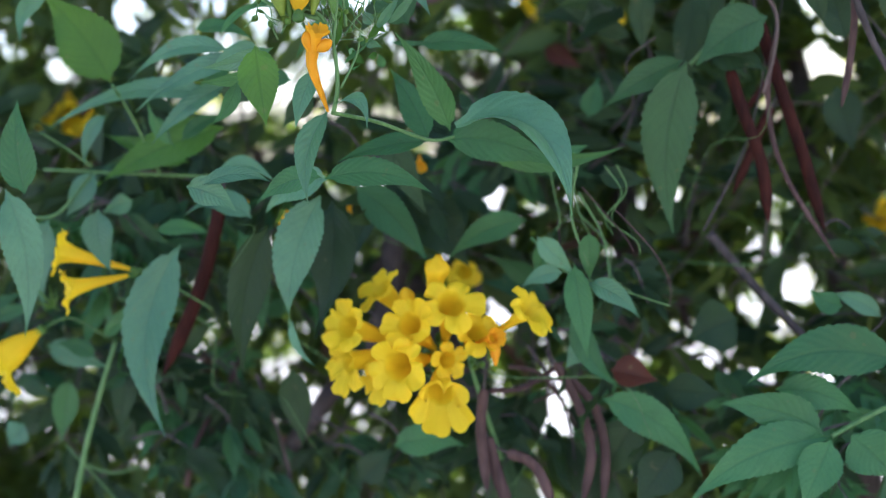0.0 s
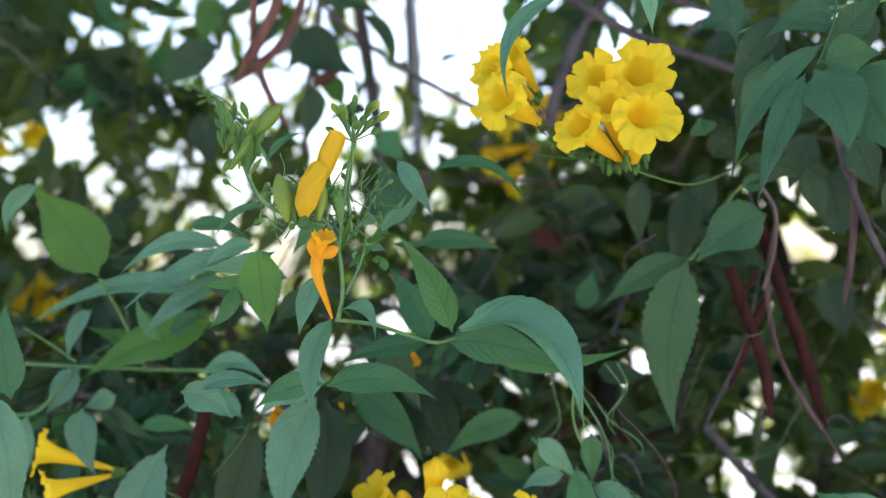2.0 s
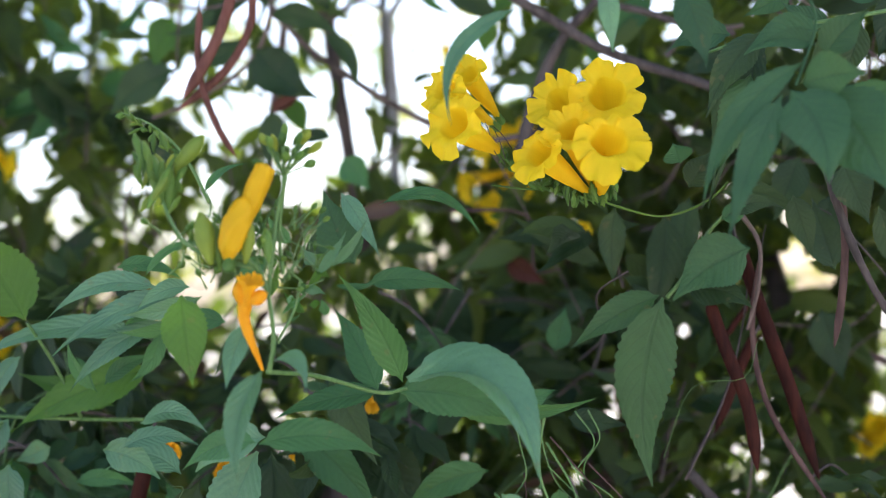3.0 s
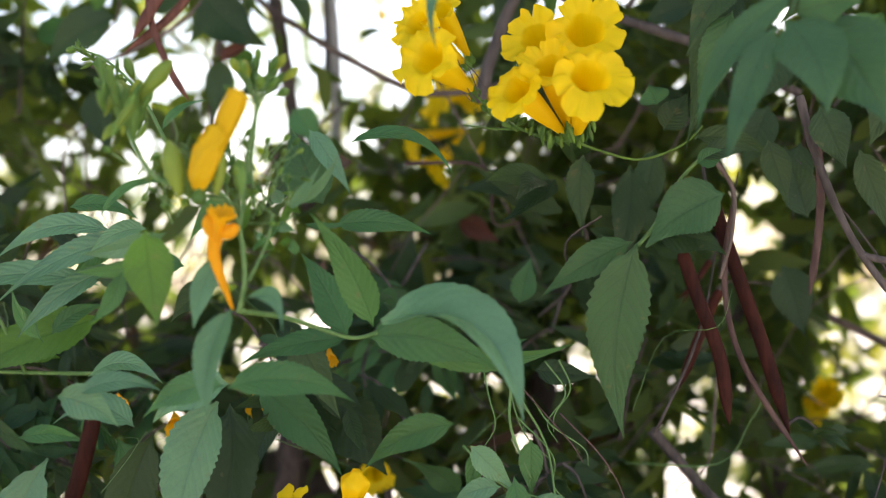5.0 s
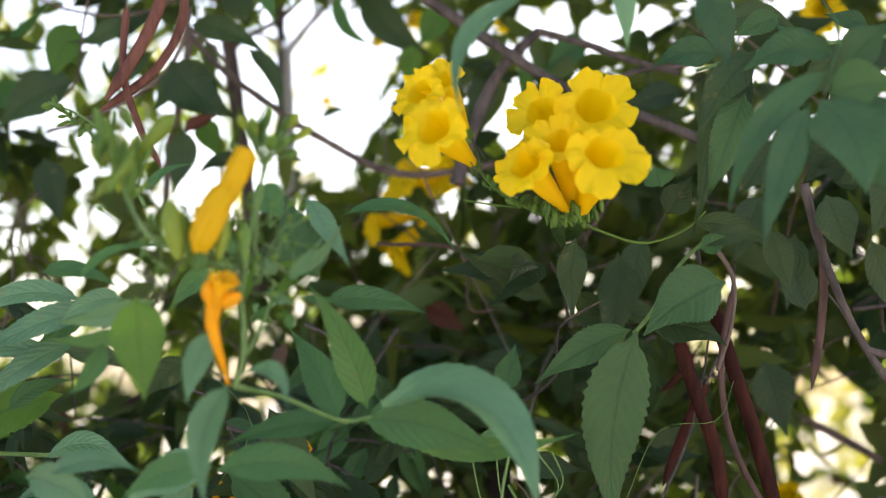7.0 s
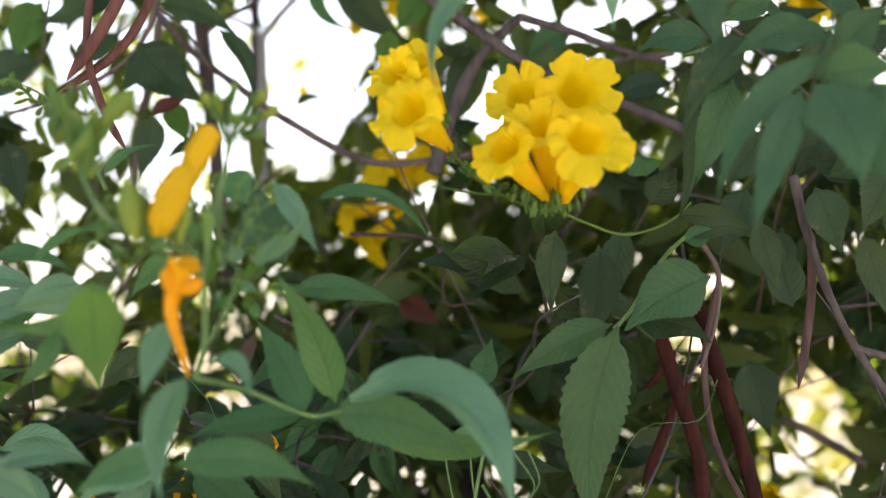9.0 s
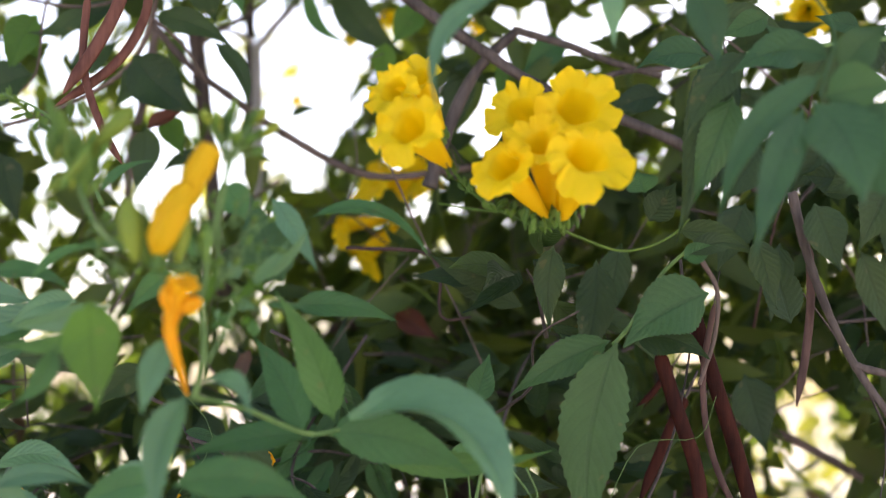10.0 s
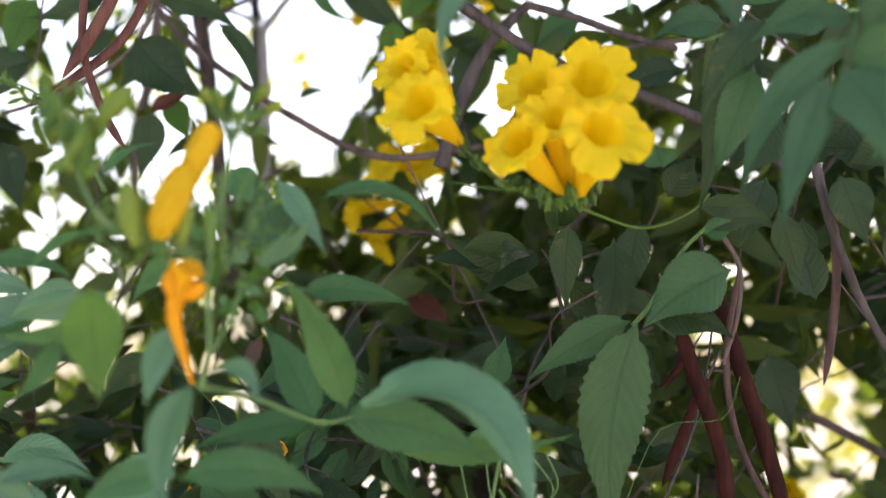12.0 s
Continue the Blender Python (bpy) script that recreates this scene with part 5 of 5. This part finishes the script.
branch([(-0.307, 0.300, 1.126), (-0.263, 0.320, 1.185), (-0.217, 0.360, 1.254), (-0.209, 0.420, 1.356)], 0.0184, 0.0232, TRUNK, "thick dark stem inside the shrub", seed=17)
branch([(0.119, 0.300, 1.344), (0.159, 0.300, 1.295), (0.204, 0.300, 1.246)], 0.0098, 0.0076, seed=18)
branch([(-0.254, 0.550, 1.297), (-0.204, 0.500, 1.262), (-0.113, 0.450, 1.094)], 0.0372, 0.0434, TRUNK, "thick dark stem inside the shrub", seed=20)
branch([(-0.12, 0.62, 0.0), (-0.10, 0.6, 0.6), (-0.03, 0.6, 1.0), (0.02, 0.62, 1.30), (-0.02, 0.7, 1.5)], 0.05, 0.03, TRUNK, "main dark trunk of the shrub", name="trunk", seed=21)
branch([(0.35, 0.75, 0.0), (0.36, 0.72, 0.6), (0.30, 0.7, 1.0), (0.25, 0.7, 1.35), (0.22, 0.8, 1.55)], 0.04, 0.025, TRUNK, "main dark trunk of the shrub", name="trunk", seed=22)


branch([(-0.165, 1.200, 2.080), (-0.196, 1.200, 1.996), (-0.217, 1.200, 1.937), (-0.221, 1.200, 1.904)], 0.0024, 0.0016, TRUNK, 'hair-thin twig holding a far yellow flower', seed=31)

# ---------------- inner foliage ----------------
# clearings in the foliage where the bright background shows: x, z and half sizes, on a plane 0.8 m behind the flowers;
# placed to fit the camera's view, each group cut as cones spreading from a camera position in front of the shrub
EYE_A, EYE_B = Vector((0.012, -0.886, 1.460)), Vector((0.136, -1.09, 1.435))
SKY_CLEARINGS = [
    (-0.551, 1.917, 0.018, 0.014), (-0.465, 1.901, 0.018, 0.018), (-0.529, 1.799, 0.038, 0.024), (-0.443, 1.739, 0.028, 0.025),
    (-0.403, 1.752, 0.01, 0.02), (-0.327, 1.746, 0.018, 0.018), (-0.325, 1.686, 0.043, 0.029), (-0.362, 1.713, 0.017, 0.024),
    (-0.261, 1.773, 0.016, 0.032), (-0.254, 1.719, 0.02, 0.016), (-0.254, 1.861, 0.024, 0.037), (-0.18, 1.819, 0.06, 0.092),
    (-0.2, 1.894, 0.03, 0.028), (-0.136, 1.845, 0.036, 0.049), (-0.174, 1.761, 0.038, 0.024), (0.016, 1.903, 0.018, 0.012),
    (0.069, 1.888, 0.025, 0.017), (0.155, 1.884, 0.03, 0.022), (0.196, 1.891, 0.029, 0.017), (0.137, 1.811, 0.03, 0.017),
    (0.047, 1.771, 0.024, 0.026), (-0.492, 1.788, 0.019, 0.027), (-0.495, 1.888, 0.019, 0.019), (-0.105, 1.878, 0.024, 0.014),
]
LOW_CLEARINGS = [
    (0.265, 1.586, 0.01, 0.005), (0.307, 1.582, 0.014, 0.008), (0.403, 1.476, 0.016, 0.016), (0.396, 1.44, 0.026, 0.024),
    (0.407, 1.408, 0.025, 0.013), (0.44, 1.513, 0.009, 0.011), (0.385, 1.508, 0.01, 0.012), (0.425, 1.379, 0.022, 0.02),
    (0.392, 1.341, 0.025, 0.016), (0.367, 1.377, 0.016, 0.025), (0.343, 1.403, 0.007, 0.009), (0.414, 1.586, 0.008, 0.015),
    (-0.467, 1.604, 0.014, 0.02), (-0.448, 1.495, 0.019, 0.014), (-0.371, 1.514, 0.01, 0.011),
]
SIDE_CLEARINGS = [
    (-0.699, 1.692, 0.026, 0.026), (-0.663, 1.655, 0.018, 0.021), (-0.669, 1.626, 0.015, 0.013), (-0.765, 1.554, 0.016, 0.021),
    (-0.576, 1.669, 0.01, 0.018), (-0.463, 1.663, 0.013, 0.021), (-0.507, 1.492, 0.013, 0.013), (-0.344, 1.686, 0.024, 0.028),
    (-0.306, 1.661, 0.015, 0.01), (-0.331, 1.625, 0.013, 0.013), (-0.361, 1.641, 0.018, 0.018), (-0.207, 1.644, 0.013, 0.013),
    (0.238, 1.522, 0.028, 0.024), (0.24, 1.599, 0.021, 0.013), (0.274, 1.57, 0.015, 0.022), (0.183, 1.475, 0.01, 0.018),
    (-0.162, 1.213, 0.01, 0.015), (-0.091, 1.115, 0.013, 0.021), (-0.083, 1.068, 0.027, 0.021), (0.225, 1.249, 0.021, 0.022),
    (0.085, 1.112, 0.013, 0.013), (-0.167, 1.369, 0.008, 0.027), (0.256, 1.407, 0.018, 0.012), (0.279, 1.485, 0.01, 0.015),
]


LEFT_CLEARINGS = [
    (-0.496, 1.779, 0.015, 0.015), (-0.510, 1.884, 0.010, 0.010), (-0.481, 1.618, 0.011, 0.013), (-0.329, 1.744, 0.026, 0.030),
    (-0.352, 1.809, 0.015, 0.015), (-0.365, 1.871, 0.015, 0.015), (-0.278, 1.853, 0.021, 0.021), (-0.265, 1.807, 0.020, 0.016),
    (-0.432, 1.862, 0.012, 0.015), (-0.418, 1.726, 0.008, 0.016), (-0.448, 1.516, 0.011, 0.014), (0.180, 1.516, 0.009, 0.006),
    (0.229, 1.507, 0.009, 0.008), (0.127, 1.395, 0.010, 0.016), (-0.102, 1.486, 0.010, 0.008),
]
MIDDLE_CLEARINGS = [
    (-0.159, 1.373, 0.007, 0.021), (-0.085, 1.478, 0.016, 0.009), (-0.164, 1.223, 0.012, 0.012), (-0.092, 1.139, 0.015, 0.008),
    (-0.371, 1.089, 0.022, 0.009), (0.017, 1.190, 0.012, 0.010), (0.005, 1.153, 0.013, 0.012), (0.217, 1.244, 0.025, 0.016),
    (0.090, 1.107, 0.012, 0.012), (-0.322, 1.459, 0.016, 0.009), (0.173, 1.212, 0.007, 0.007),
]
RIGHT_CLEARINGS = [
    (0.087, 1.877, 0.023, 0.017), (0.034, 1.790, 0.018, 0.029), (0.152, 1.854, 0.018, 0.017),
    (-0.070, 1.896, 0.018, 0.014), (0.217, 1.884, 0.014, 0.014),
    (0.391, 1.908, 0.032, 0.013), (0.432, 1.859, 0.011, 0.016), (0.474, 1.698, 0.015, 0.005), (0.317, 1.581, 0.011, 0.009),
    (0.416, 1.438, 0.022, 0.026), (0.443, 1.369, 0.017, 0.017),
]
HIGH_CLEARINGS = [
    (0.269, 1.519, 0.028, 0.020), (0.351, 1.462, 0.017, 0.017), (0.303, 1.536, 0.013, 0.010),
    (0.242, 1.528, 0.022, 0.016), (0.285, 1.572, 0.012, 0.019), (0.163, 1.434, 0.012, 0.008), (0.238, 1.614, 0.013, 0.009),
]


def in_gap(points, margin=0.006):
    """Which of the points (n x 3) lie in an opening."""
    pts = np.atleast_2d(np.asarray(points, dtype=float))
    hit = np.zeros(len(pts), dtype=bool)
    for apex, holes in ((EYE_A, SKY_CLEARINGS + LOW_CLEARINGS + LEFT_CLEARINGS + RIGHT_CLEARINGS), (EYE_B, SIDE_CLEARINGS + MIDDLE_CLEARINGS + HIGH_CLEARINGS)):
        k = (0.8 - apex.y) / np.maximum(pts[:, 1] - apex.y, 0.05)
        x = apex.x + (pts[:, 0] - apex.x) * k
        z = apex.z + (pts[:, 2] - apex.z) * k
        for a, b, c, d in holes:
            hit |= ((x - a) / (c + margin)) ** 2 + ((z - b) / (d + margin)) ** 2 < 1
    k = (0.8 + 0.95) / np.maximum(pts[:, 1] + 0.95, 0.05)
    x, z = 0.06 + (pts[:, 0] - 0.06) * k, 1.45 + (pts[:, 2] - 1.45) * k
    deep = pts[:, 1] > 0.56
    xa, za = EYE_A.x + (pts[:, 0] - EYE_A.x) * (0.8 - EYE_A.y) / np.maximum(pts[:, 1] - EYE_A.y, 0.05), EYE_A.z + (pts[:, 2] - EYE_A.z) * (0.8 - EYE_A.y) / np.maximum(pts[:, 1] - EYE_A.y, 0.05)
    for a, b, c, d in NOOKS:
        hit |= (((xa - a) / c) ** 2 + ((za - b) / d) ** 2 < 1) & ~deep
    for a, b, c in CHINKS:
        hit |= (x - a) ** 2 + (z - b) ** 2 < (c + margin + 0.009) ** 2
    return hit


# small chinks scattered through the leaves, cut along sight lines from near the camera
_r = random.Random(2024)
CHINKS = [(_r.uniform(-0.6, 0.65), _r.uniform(1.08, 1.75), _r.uniform(0.0, 0.006)) for _ in range(190)]
CHINKS = [c for c in CHINKS if not (c[0] > -0.2 and c[1] > 1.42)]
# room before the blooms that sit deep in the shrub, cleared to fit the camera's view
NOOKS = [(-0.084, 1.703, 0.028, 0.024), (-0.048, 1.706, 0.025, 0.022), (-0.115, 1.649, 0.022, 0.021), (-0.090, 1.628, 0.024, 0.022)]


def leafy_twig(at, way, size, mat, seed, label, count=3, small=1.0):
    """A twig with opposite compound leaves."""
    rr = random.Random(seed)
    at, way = Vector(at), Vector(way).normalized()
    ob = thing("leafy_twig", at, label, "twig", "inner leafy twigs")
    end = at + way * size
    stem(ob, [at, at.lerp(end, 0.5) + Vector((0, 0, 0.01)), end], 0.0016, 0.0008, TWIG)
    for k in range(count):
        node = at.lerp(end, (k + 1) / count)
        for sgn in (-1, 1):
            out = (way * 0.5 + Vector((sgn * rr.uniform(0.3, 1.0), rr.uniform(-0.7, 0.7), rr.uniform(-0.8, 0.3)))).normalized()
            ln = rr.uniform(0.055, 0.10) * small
            mid_rib = node + out * ln * 0.6
            for j in range(3):
                o2 = (out + Vector((rr.uniform(-0.6, 0.6), rr.uniform(-0.5, 0.5), rr.uniform(-0.7, 0.1)))).normalized()
                b = node.lerp(mid_rib, 0.4 + 0.3 * j)
                if in_gap([b + o2 * ln * q for q in (0.15, 0.5, 0.75, 1.0)], -0.002).any():
                    continue
                leaf(ob, b, b + o2 * ln, ln * rr.uniform(0.28, 0.4), mat=mat, roll=rr.uniform(-60, 60), bow=rr.uniform(-.1, .1),
                     sag=rr.uniform(-.1, .1), steps=10, across=2, fold=rr.uniform(8, 25))
    return ob


rr = random.Random(77)
made = 0
while made < 95:
    y = rr.uniform(0.24, 0.75)
    k = (y + 0.9) / 1.7
    p = Vector((0.05 + rr.uniform(-0.85, 0.65) * k, y, 1.45 + rr.uniform(-0.38, 0.52) * k))
    high_up = p.z > 1.45 + 0.12 * k
    way = Vector((rr.uniform(-1, 1), rr.uniform(-0.5, 0.5), rr.uniform(-0.3, 0.8))).normalized()
    if in_gap([p, p + way * 0.05, p + way * 0.1]).any() or (high_up and rr.random() < 0.55):
        continue
    # inner shade painted in: most twigs take the darkened leaf green
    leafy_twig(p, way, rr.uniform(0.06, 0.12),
               SHADED if rr.random() < 0.85 or p.x > -0.12 else LEAF, 1000 + made, "shaded green leafy twig inside the shrub", small=rr.uniform(0.55, 0.95))
    made += 1
made = 0
while made < 46:
    y = rr.uniform(0.16, 0.34)
    k = (y + 0.9) / 1.7
    p = Vector((0.05 + rr.uniform(-0.85, 0.65) * k, y, 1.45 + rr.uniform(-0.44, 0.10) * k))
    way = Vector((rr.uniform(-1, 1), rr.uniform(-0.4, 0.4), rr.uniform(-0.9, 0.5))).normalized()
    if in_gap([p, p + way * 0.04, p + way * 0.08]).any() or (p.x > -0.08 and p.z > 1.30):
        continue
    # darker leaf greens mixed in to paint the half shade
    leafy_twig(p, way, rr.uniform(0.05, 0.10), (DEEP, SHADED, SHADED, LEAF)[made % 4], 2000 + made, "small-leaved green twig in the half shade of the shrub", small=0.62)
    made += 1
made = 0
while made < 46:
    y = rr.uniform(0.15, 0.30)
    k = (y + 0.9) / 1.7
    p = Vector((0.05 + rr.uniform(-0.85, 0.65) * k, y, 1.45 + rr.uniform(-0.46, 0.02) * k))
    way = Vector((rr.uniform(-1, 1), rr.uniform(-0.4, 0.4), rr.uniform(-0.9, 0.3))).normalized()
    if in_gap([p, p + way * 0.04]).any() or (p.x > -0.05 and p.z > 1.36):
        continue
    # sprig colours darkened to stand for the deep shade
    leafy_twig(p, way, rr.uniform(0.03, 0.07), (SHADED, DEEP, SHADED)[made % 3], 3000 + made, "tiny-leaved green sprig deep in the shade of the shrub", count=2, small=0.4)
    made += 1


# ---------------- far foliage ----------------
def leaf_cloud(name, label, spots, material, size, seed, hang=0.65, open_up=True):
    """Many loose-hung leaves in one mesh."""
    rnd = np.random.default_rng(seed)
    n = len(spots)
    s = np.array([0.0, 0.2, 0.45, 0.7, 1.0])
    wd = np.array([0.03, 0.85, 1.0, 0.7, 0.02]) * 0.16
    tmpl = []
    for a, w in zip(s, wd):
        bend = -0.25 * a * a
        tmpl += [(-w, a, bend + 0.4 * w), (0.0, a, bend), (w, a, bend + 0.4 * w)]
    tmpl = np.array(tmpl)
    d = rnd.normal(size=(n, 3)) * np.array([1.0, 0.8, 0.6]) + np.array([0, 0, -hang])
    d /= np.linalg.norm(d, axis=1)[:, None]
    f = rnd.normal(size=(n, 3))
    x = np.cross(d, f)
    x /= np.linalg.norm(x, axis=1)[:, None]
    z = np.cross(x, d)
    sz = size * rnd.uniform(0.65, 1.3, size=n)
    if open_up:
        keep = np.ones(n, dtype=bool)
        for q in (0.12, 0.35, 0.6, 0.85):
            keep &= ~in_gap(np.asarray(spots) + d * (sz * q)[:, None], -0.002)
        spots, d, x, z, sz, n = np.asarray(spots)[keep], d[keep], x[keep], z[keep], sz[keep], int(keep.sum())
    co = np.asarray(spots)[:, None, :] + sz[:, None, None] * (tmpl[None, :, 0:1] * x[:, None, :] + tmpl[None, :, 1:2] * d[:, None, :] + tmpl[None, :, 2:3] * z[:, None, :])
    quads = []
    for i in range(4):
        for j in range(2):
            a = 3 * i + j
            quads.append((a, a + 1, a + 4, a + 3))
    faces = (np.arange(n)[:, None, None] * 15 + np.array(quads)[None]).reshape(-1, 4)
    me = bpy.data.meshes.new(name)
    me.from_pydata(co.reshape(-1, 3).tolist(), [], faces.tolist())
    me.polygons.foreach_set("use_smooth", [True] * len(me.polygons))
    me.materials.append(material)
    me.update()
    return tagged(new(name, me), label, "foliage", kind="stuff")


def spots_in(density, xr, yr, zr, seed, thin=lambda p: 1.0, clump=0.0, shape=lambda p: True):
    """Places for leaves in a slab of shrub, so many to the cubic metre, bunched."""
    rnd = random.Random(seed)
    out = []
    count = int(density * (xr[1] - xr[0]) * (yr[1] - yr[0]) * (zr[1] - zr[0]))
    for _ in range(count):
        p = Vector((rnd.uniform(*xr), rnd.uniform(*yr), rnd.uniform(*zr)))
        if not shape(p) or rnd.random() > thin(p) or noise.noise(p * 5.0) < clump:
            continue
        out.append(tuple(p))
    return np.array(out)


def bare_twigs(count, seed, material, label, group, depth=(0.30, 0.85), height=(-0.42, 0.18), fine=1.0, keep_clear=True):
    """Thin bare twigs criss-crossing inside the shrub."""
    rnd = random.Random(seed)
    for k in range(count):
        y = rnd.uniform(*depth)
        q = (y + 0.9) / 1.7
        p = Vector((0.05 + rnd.uniform(-0.85, 0.6) * q, y, 1.45 + rnd.uniform(*height) * q))
        d = Vector((rnd.uniform(-1, 1), rnd.uniform(-0.4, 0.4), rnd.uniform(-1, 1))).normalized()
        ln, rad = rnd.uniform(0.08, 0.24), rnd.uniform(0.0006, 0.0018) * fine
        c = p + d * ln * 0.5 + Vector((rnd.uniform(-1, 1), 0, rnd.uniform(-1, 1))) * ln * 0.22
        c2 = p + d * ln * 0.8 + Vector((rnd.uniform(-1, 1), 0, rnd.uniform(-1, 1))) * ln * 0.12
        if keep_clear and in_gap([p, c, c2, p + d * ln], 0.0).any():
            continue
        lone("twig", tube_bm([p, c, c2, p + d * ln], rad, rad * 0.5, ring=5, per=4, knots=0.1, seed=k), material, p, label, "twig", group)


bare_twigs(150, 41, TRUNK, "thin dark bare twig inside the shrub", "bare inner twigs")
bare_twigs(60, 43, TWIG, "slender grey-brown bare twig inside the shrub", "slender inner twigs")
bare_twigs(34, 44, STEM, "hair-thin green stalk among the lower leaves", "hair-thin stalks", (0.13, 0.30), (-0.46, -0.06), 0.6)
bare_twigs(40, 45, TWIG, "fine grey-brown twig among the lower leaves", "fine lower twigs", (0.14, 0.32), (-0.46, 0.0), 0.7)
bare_twigs(110, 46, TRUNK, "fine dark twig crossing a bright opening in the leaves", "crossing twigs", (0.30, 0.70), (-0.44, 0.34), 0.8, keep_clear=False)
bare_twigs(60, 42, POD_TAN, "thin dry pinkish-brown twig inside the shrub", "dry inner twigs")
def shrub_shape(p):
    """A hedge-like shrub with a rounded, uneven outline."""
    return abs(p.x / 1.9) ** 3 + abs((p.y - 0.72) / 0.36) ** 4 + abs((p.z - 1.2) / 1.3) ** 4 < 1 + 1.1 * noise.noise(p * 1.9)


BUSHES = [(-2.9, 2.0, 0.95, 1.0), (-1.9, 1.75, 1.1, 1.0), (-1.0, 2.1, 1.15, 0.9), (-0.2, 1.8, 1.05, 0.8), (0.55, 2.15, 1.1, 0.9),
          (1.3, 1.75, 1.05, 0.9), (2.1, 2.2, 1.1, 1.0), (2.95, 1.8, 0.95, 0.9), (-0.6, 2.6, 1.2, 0.8), (1.7, 2.7, 1.2, 0.9), (-2.4, 2.7, 1.1, 0.9)]


def bushes_shape(p):
    k = 1 + 0.8 * noise.noise(p * 2.3)
    return any(((p.x - x) / w) ** 2 + ((p.y - y) / 0.75) ** 2 + ((p.z - h * 0.95) / (h * 1.05)) ** 2 < k for x, y, h, w in BUSHES)


def lower_dense(p):
    if -0.52 < p.x < -0.12 and p.z > 1.66:
        return 0.44
    return 1.0 if p.z < 1.52 else max(0.8, 1.0 - 3.0 * (p.z - 1.52))


leaf_cloud("shrub_foliage", "dense inner leaves of the shrub, coloured dark for its shade",
           spots_in(17000, (-2.1, 2.1), (0.40, 1.1), (0.1, 2.6), 5, lower_dense, -0.10, shrub_shape), FAR_LEAF, 0.062, 5, 0.9)
leaf_cloud("shrub_foliage", "close-set leaves at the heart of the shrub, darkened for shade",
           spots_in(24000, (-0.20, 0.38), (0.46, 1.05), (1.38, 1.70), 6), FAR_LEAF, 0.060, 6, 0.9)
leaf_cloud("withered_foliage", "withered brown leaves caught inside the shrub",
           spots_in(700, (-1.7, 1.7), (0.38, 1.0), (0.3, 1.6), 15, clump=-0.05, shape=shrub_shape), BROWN, 0.055, 15)
leaf_cloud("back_foliage", "green leaves of bushes behind the shrub",
           spots_in(900, (-3.9, 3.9), (1.1, 3.4), (0.03, 2.5), 7, lambda p: 1.0 if p.z < 1.55 else 0.5, -0.2, bushes_shape), FAR_LEAF, 0.095, 7)
# these two clouds use the far leaf colour brightened as if in sun
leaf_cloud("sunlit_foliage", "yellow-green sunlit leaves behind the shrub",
           spots_in(170, (-4.5, 4.5), (3.5, 5.5), (0.6, 3.3), 8, clump=0.08), FAR_SUNLIT, 0.10, 8, open_up=False)
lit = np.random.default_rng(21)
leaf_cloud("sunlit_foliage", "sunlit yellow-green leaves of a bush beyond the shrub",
           np.column_stack([lit.normal(1.4, 0.5, 1000), lit.uniform(3.4, 4.8, 1000), lit.normal(1.2, 0.4, 1000)]), FAR_SUNLIT, 0.11, 22, open_up=False)
# leaves added above, out of view, to keep direct sun off the plants
over = np.random.default_rng(3)
oy = over.uniform(-0.2, 2.0, 12500)
leaf_cloud("overhead_foliage", "unseen leaves added overhead to block the sun",
           np.column_stack([over.uniform(-1.0, 1.0, 12500) * (2.25 - 0.5 * np.abs(oy - 0.9) ** 1.5 + 0.25 * np.sin(oy * 5)) + 0.3, oy, 2.35 + 0.14 * np.maximum(oy, 0) + over.uniform(0, 0.6, 12500)]), FAR_LEAF, 0.10, 9, open_up=False)
# unseen limbs added to hold up the shading leaves
for k, (x, y) in enumerate(((-1.45, 0.8), (1.35, 0.85), (-1.7, 2.0), (1.75, 2.1))):
    sway = 0.25 if x < 0 else -0.25
    branch([(x, y, 0.0), (x * 1.03, y, 0.8), (x * 0.98, y - 0.1, 1.7), (x * 0.8, y - 0.3, 2.4), (x * 0.45 + sway * 0.2, y - 0.45, 2.75)],
           0.045, 0.012, TRUNK, "dark limb added out of sight to carry the overhead leaves", name="limb", seed=50 + k)
